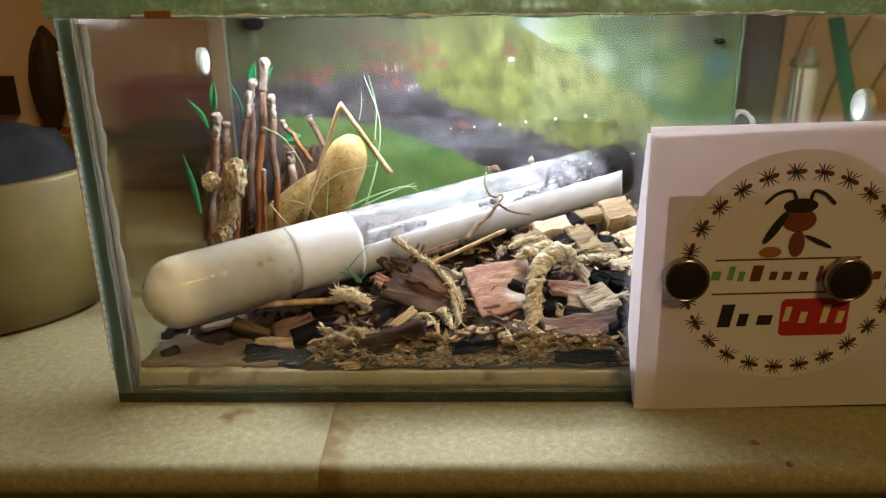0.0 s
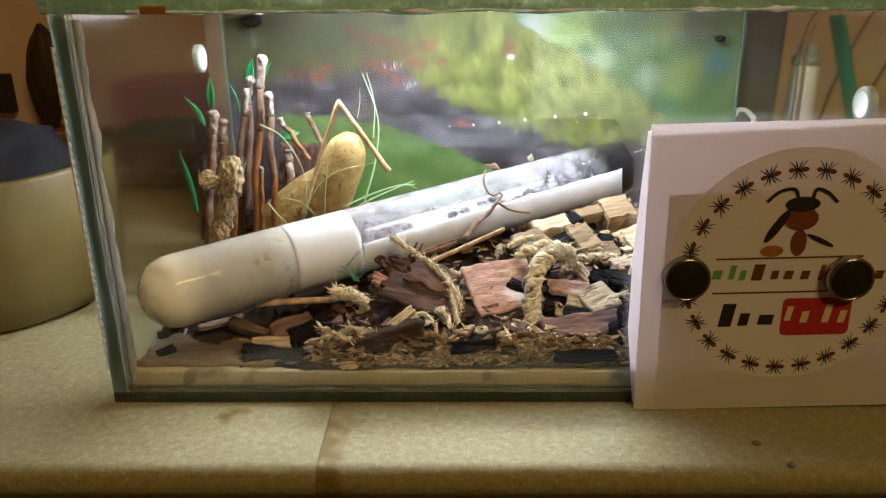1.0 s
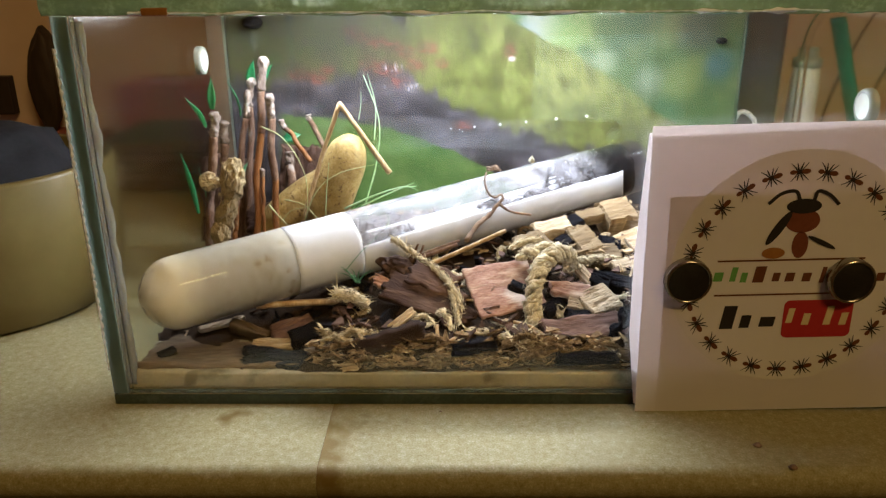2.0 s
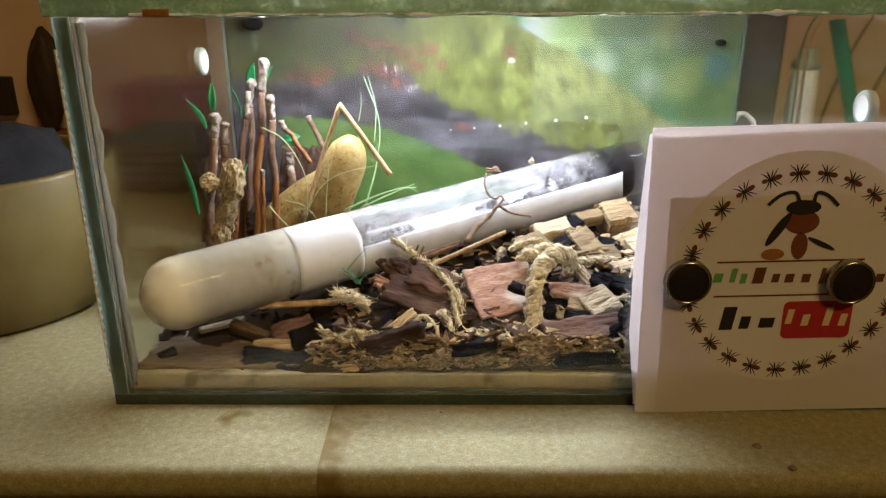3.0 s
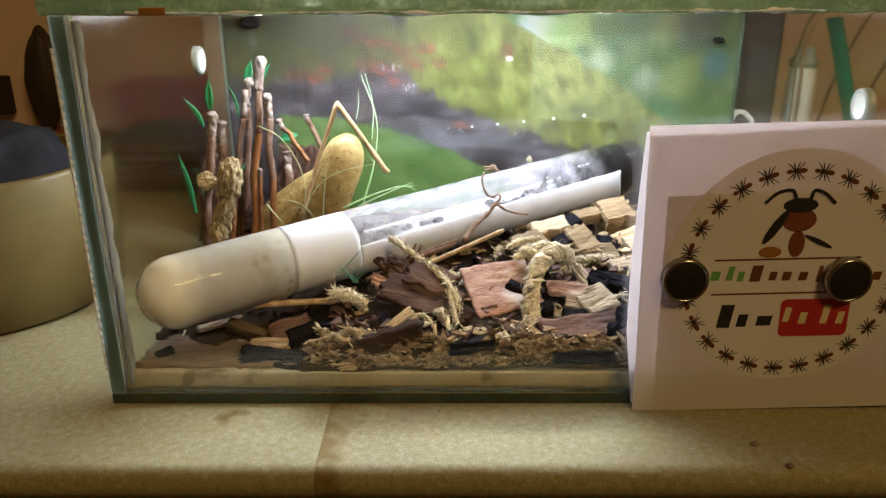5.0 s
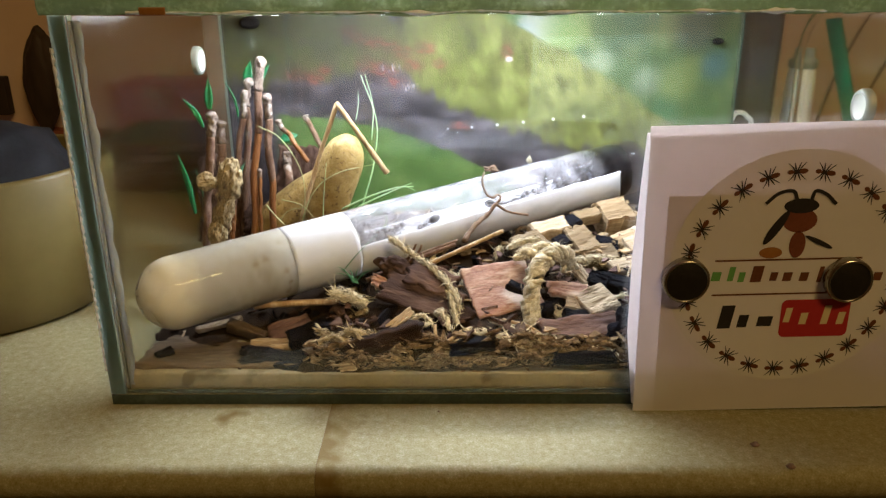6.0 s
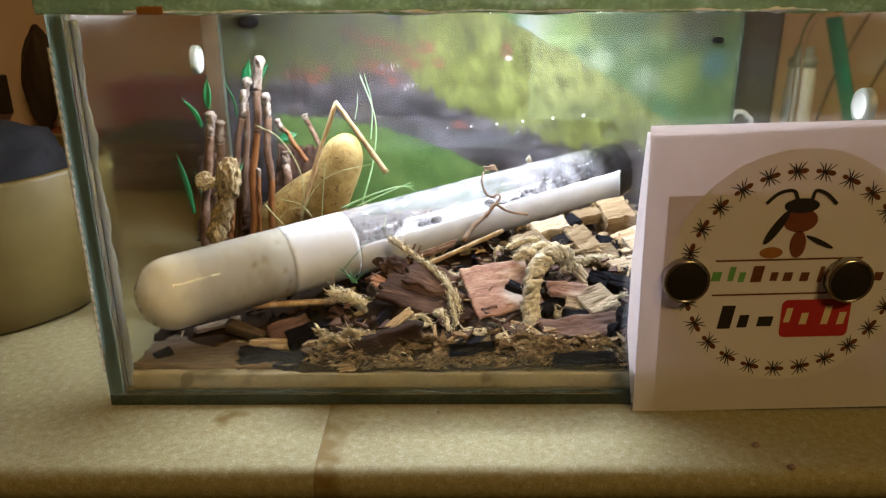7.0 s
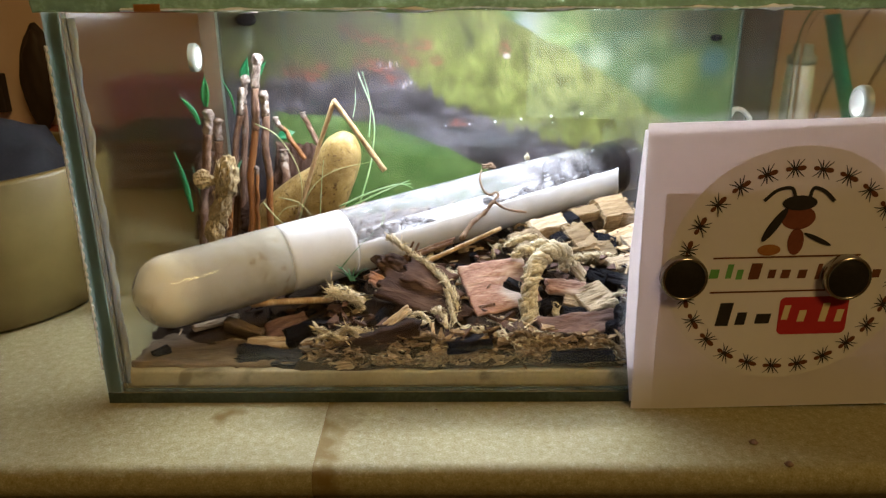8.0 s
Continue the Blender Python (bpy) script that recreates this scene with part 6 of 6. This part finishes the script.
# printed ring ants: body and legs, lying flat
bm = bmesh.new()
for cx, rx, rz in ((-0.00145, 0.00105, 0.00062), (0.0001, 0.00085, 0.00048), (0.00150, 0.00075, 0.00055)):
    bm.faces.new([bm.verts.new((x, Y1, z)) for x, z in oval(cx, 0, rx, rz, 12)])
body_mesh = bpy.data.meshes.new("printed_ant")
bm.to_mesh(body_mesh), bm.free()
body_mesh.materials.append(INK_BROWN)
leg_meshes = []
for s in (-1, 1):
    for x0, x1, x2 in ((0.0004, 0.0010, 0.0020), (0.0002, 0.0004, 0.0006), (0.0000, -0.0004, -0.0008), (-0.0002, -0.0011, -0.0020)):
        bm = bmesh.new()
        row = [[bm.verts.new((px + dx, Y1 - 0.00002, pz)) for dx in (-w, w)] for px, pz, w in ((x0, 0, 0.00016), (x1, s * 0.0011, 0.00018), (x2, s * 0.0021, 0.00009))]
        for p, q in zip(row, row[1:]):
            bm.faces.new((p[0], p[1], q[1], q[0]))
        lm = bpy.data.meshes.new("printed_leg")
        bm.to_mesh(lm), bm.free()
        lm.materials.append(INK_DARK)
        leg_meshes.append(lm)
for i in range(25):
    a = math.radians(95.6 - CR + 14.4 * i)
    ob = new("printed_ant", body_mesh)
    ob.parent = sticker
    ob.matrix_basis = pose(0.0252 * math.cos(a), 0, 0.0252 * math.sin(a), 0, -(math.degrees(a) + 90) + (180 if math.sin(a) < -0.2 else 0), 0)
    for lm in leg_meshes:
        lg = new("printed_leg", lm)
        lg.parent = ob
for z, x0, x1 in ((0.0038, -0.0184, 0.0162), (-0.0050, -0.0185, 0.0170)):
    part("rule_line", sheet(x0, z - 0.00022, x1, z + 0.00022, Y1, Y1 + 0.00003), INK_BROWN, sticker, smooth=False)
part("red_block", sheet(-0.0013, -0.0166, 0.0153, -0.0067, Y1, Y1 + 0.00003, 0.0014), INK_RED, sticker, "plain red rounded block", smooth=False)


def word_bar(x0, z0, x1, z1, mat, label, y=Y1, fill=0.74):
    """A plain slanting bar, in millimetres, in the place of a piece of lettering."""
    lean, w, c = 0.08 * (z1 - z0), (x1 - x0) * fill / 2, (x0 + x1) / 2
    flat("word_bar", [(a / 1000, b / 1000) for a, b in ((c - w - lean, z0), (c + w - lean, z0), (c + w + lean, z1), (c - w + lean, z1))], mat, sticker, y, label)


for r in ((-19.3, -1.3, -16.4, 1.0), (-15.2, -1.4, -13.3, 2.2), (-12.8, -1.7, -10.8, 0.8)):
    word_bar(*r, INK_GREEN, "plain green bar")
for r in ((-9.9, -1.8, -6.4, 2.3), (-5.3, -1.6, -3.0, 0.6), (-2.3, -1.7, 0.5, 0.5), (1.7, -1.8, 4.4, 0.4), (6.2, -2.2, 7.6, 1.8), (19.2, -2.1, 21.9, 0.0)):
    word_bar(*r, INK_BROWN, "plain brown bar")
for r in ((-16.6, -13.9, -12.3, -7.8), (-11.9, -13.7, -8.7, -10.4), (-7.4, -13.5, -2.6, -10.9)):
    word_bar(*r, INK_DARK, "plain dark bar")
for r in ((-0.8, -12.6, 1.7, -8.8), (2.9, -13.2, 5.8, -10.2), (8.3, -13.3, 11.1, -8.4), (12.0, -13.4, 14.8, -10.2)):
    word_bar(*r, INK_PALE, "plain pale bar", Y1 - 0.00004, 0.6)

# plain shapes in place of the sticker's emblem
flat("emblem_shape", oval(0.0003, 0.0134, 0.0040, 0.0029), INK_ORANGE, sticker, label="plain brown oval")
flat("emblem_shape", oval(0.0004, 0.0075, 0.0019, 0.0033), INK_ORANGE, sticker, label="plain brown oval")
flat("emblem_shape", oval(-0.0056, 0.0056, 0.0027, 0.0014), INK_AMBER, sticker, Y1 - 0.00004, "plain amber oval")
flat("emblem_shape", oval(0.0002, 0.0170, 0.0040, 0.0018), INK_DARK, sticker, Y1 - 0.00008, "plain dark oval")
flat("emblem_shape", oval(-0.0050, 0.0118, 0.0048, 0.0011, rot=58), INK_DARK, sticker, Y1 - 0.00008, "plain dark oval")
flat("emblem_shape", oval(0.0054, 0.0080, 0.0037, 0.0006, rot=-26), INK_DARK, sticker, Y1 - 0.00008, "plain dark strip")
for row in (((-8.1, 17.7), (-5.4, 20.1), (-2.2, 20.6), (-1.0, 18.5)), ((2.3, 18.5), (3.0, 20.5), (5.6, 19.6), (8.1, 17.2))):
    line = bez([(a / 1000, b / 1000, 0) for a, b in row], 14)
    side = []
    for i, p in enumerate(line):
        d = (line[min(i + 1, 13)] - line[max(i - 1, 0)]).normalized() * 0.00042
        side.append(((p.x - d.y, p.y + d.x), (p.x + d.y, p.y - d.x)))
    flat("emblem_shape", [a for a, _ in side] + [b for _, b in side][::-1], INK_DARK, sticker, Y1 - 0.00010, "plain dark curved strip")

for c in ((0.1434, -0.0052, 0.0366), (0.1818, -0.0052, 0.0366)):
    mg = empty("magnet", pose(c[0], CY - 0.0003, c[2], 90, 0, 0))
    tagged(mg, "round black magnet with a nickel rim on the card", "magnet", group="magnets")
    part("magnet_rim", lathe([(0.0040, 0.0), (0.0053, 0.0), (0.0055, 0.0003), (0.0055, 0.0022), (0.0052, 0.0027), (0.0048, 0.0027), (0.0047, 0.0022)], 40), CHROME, mg, "shiny nickel rim")
    part("magnet_face", lathe([(0.0048, 0.0023), (0.0044, 0.0025), (0.00001, 0.0025)], 40), RUBBER, mg)

# ---- things beside the tank ----
bowl = empty("bowl", pose(-0.0735, 0.0735, 0))
tagged(bowl, "wide cream yellow bowl standing on the counter", "bowl")
part("bowl_wall", lathe([(0.00001, 0.0), (0.040, 0.0), (0.0428, 0.002), (0.0440, 0.020), (0.0450, 0.0465), (0.0446, 0.0475), (0.0436, 0.0480), (0.0428, 0.0470), (0.0422, 0.020), (0.0410, 0.005), (0.00001, 0.005)], 72), CERAMIC, bowl)
ob = mesh_ob("black_cloth", lump((0.034, 0.034, 0.020), 2.2, 0.30, 4), BLACKCLOTH)
ob.matrix_world = at((-0.0745, 0.0745, 0.042))
tagged(ob, "crumpled black cloth heaped in the bowl", "cloth")
ob = mesh_ob("gourd", lump((0.0112, 0.010, 0.0325), 4.4, 0.18, 4), DARKWOOD)
ob.matrix_world = at((-0.1778, 0.3360, 0.0405), (0, 4, 0))
tagged(ob, "dark brown elongated gourd hanging on the wall", "ornament")
tagged(mesh_ob("picture", one_box((-0.2248, 0.3420, 0.0156), tuple(a + b for a, b in zip((-0.2074, 0.3420, 0.0411), (0, 0.007, 0))), 0.001), DARKWOOD, smooth=False), "small dark picture hanging on the wall", "picture")
tagged(mesh_ob("red_rail", one_box((-0.9, 0.336, 0.0), (-0.145, 0.3498, 0.006), 0.001), REDPAINT, smooth=False), "reddish rail along the foot of the wall", "rail", kind="structure")

PX = (0.2041, 0.1500, 0.0685)[0] - 0.006
post = mesh_ob("dark_post", one_box((PX, 0.150, 0), (PX + 0.0280, 0.162, 0.115), 0.002), POSTWOOD, smooth=False)
tagged(post, "dark brown wooden post behind the tank", "post")
bt = empty("bottle", pose((0.2446, 0.1700, 0.0588)[0], 0.170, 0))
tagged(bt, "translucent white plastic bottle with a grey cap", "bottle")
part("bottle_body", lathe([(0.00001, 0), (0.0055, 0), (0.0062, 0.002), (0.0060, 0.058), (0.0057, 0.0625), (0.0052, 0.0655)], 32), WHITEPL, bt)
part("cap", lathe([(0.0054, 0.0657), (0.0060, 0.0662), (0.0060, 0.0690), (0.0046, 0.0700), (0.0042, 0.0702), (0.0040, 0.0740), (0.00001, 0.0742)], 32), GREYPL, bt, "grey screw cap")
bm = bmesh.new()
rb = bez([(0.2522, 0.1650, 0.0865), (0.2572, 0.1650, 0.0714), (0.2645, 0.1650, 0.0497), (0.2707, 0.1650, 0.0321), (0.284, 0.165, 0.0)], 20)
sweep(bm, rb, 0.0040, 12, 0.02, 1, flat=0.25)
tagged(mesh_ob("green_strip", bm, RIBBON), "bright green plastic strip hanging beside the bottle", "strip")
hose = sweep(bmesh.new(), bez([(0.2049, 0.1400, 0.0480), (0.2074, 0.1400, 0.0514), (0.2116, 0.1400, 0.0496), (0.2138, 0.1400, 0.0421), (0.212, 0.14, 0.0)], 30), 0.0010, 10)
tagged(mesh_ob("clear_hose", hose, WHITEPL), "thin clear hose looped behind the tank", "hose")
hose = sweep(bmesh.new(), bez([(0.232, 0.146, 0.0), (0.2325, 0.146, 0.05), (0.233, 0.146, 0.082), (0.245, 0.148, 0.096), (0.262, 0.150, 0.100)], 30), 0.0016, 12)
ob = mesh_ob("clear_hose", hose, CLEAR)
tagged(ob, "clear bent hose beside the dark post", "hose")
wire = sweep(bmesh.new(), bez([(0.268, 0.19, 0.0), (0.285, 0.19, 0.05), (0.300, 0.19, 0.075), (0.325, 0.19, 0.06), (0.34, 0.19, 0.0)], 30), 0.0008, 6)
tagged(mesh_ob("cord", wire, WIRE), "thin brown cord looping on the counter", "cord")
wire = sweep(bmesh.new(), bez([(0.262, 0.2, 0.0), (0.275, 0.2, 0.06), (0.295, 0.2, 0.095), (0.33, 0.2, 0.08), (0.35, 0.2, 0.0)], 30), 0.0007, 6)
tagged(mesh_ob("cord", wire, WIRE), "thin brown cord looping on the counter", "cord")

for c, r in (((0.0847, -0.0035, 0.0000), 0.0003), ((0.1596, -0.0183, 0.0000), 0.0009), ((0.1644, -0.0268, -0.0020), 0.0009)):
    ob = mesh_ob("crumb", lump((r, r, r * 0.5), r * 9000, 0.4, 2), ROOT)
    ob.matrix_world = at((c[0], c[1], max(-0.002, r * 0.3)))
    tagged(ob, "tiny brown crumb on the marble", "crumb", group="crumbs")


# ---- what moves ----
def motions():
    walk(ANT_A, [(0.0, on_tube(0.0770, 338, 0)), (0.6, on_tube(0.0865, 338, 5)), (1.2, on_tube(0.0985, 335, 0)), (1.8, on_tube(0.1090, 335, -10)), (8.0, on_tube(0.1100, 335, -15))])
    walk(ANT_B, [(0.0, on_tube(0.1050, 345, 180)), (3.6, on_tube(0.1030, 342, 185)), (4.3, on_tube(0.0920, 335, 180)), (4.7, on_tube(0.0850, 335, 175)), (5.8, on_tube(0.0815, 335, 190)),
                 (6.6, on_tube(0.0830, 335, 200)), (7.0, on_tube(0.0825, 335, 180)), (7.4, on_tube(0.0800, 335, 165)), (8.0, on_tube(0.0810, 335, 160))])
    walk(ANT_C, [(0.0, on_tube(0.0725, 336, 10)), (1.5, on_tube(0.0720, 334, 0)), (3.5, on_tube(0.0720, 334, 8)), (4.7, on_tube(0.0725, 336, 0)), (5.8, on_tube(0.0705, 338, 20)),
                 (6.6, on_tube(0.0700, 340, 35)), (7.4, on_tube(0.0715, 342, 30)), (8.0, on_tube(0.0730, 342, 20))])
    walk(ANT_D, [(0.0, on_tube(0.0620, 330, 10)), (1.5, on_tube(0.0630, 334, 20)), (3.5, on_tube(0.0610, 335, 0)), (5.8, on_tube(0.0620, 336, 15)), (8.0, on_tube(0.0600, 336, 30))])
    walk(ANT0, [(0.0, on_tube(0.0665, 334, 10)), (1.2, on_tube(0.0672, 332, -5)), (3.0, on_tube(0.0660, 334, 15)), (4.7, on_tube(0.0670, 334, 5)), (6.2, on_tube(0.0640, 338, 25)), (8.0, on_tube(0.0650, 334, 40))])
    walk(ANTS[5], [(0.0, on_tube(0.1135, 322, 170)), (2.0, on_tube(0.1142, 325, 160)), (4.5, on_tube(0.1132, 322, 172)), (8.0, on_tube(0.1125, 320, 180))])
    walk(ANTS[8], [(0.0, on_tube(0.1270, 330, 160)), (3.0, on_tube(0.1262, 333, 170)), (6.0, on_tube(0.1275, 331, 150)), (8.0, on_tube(0.1265, 328, 160))])


motions()
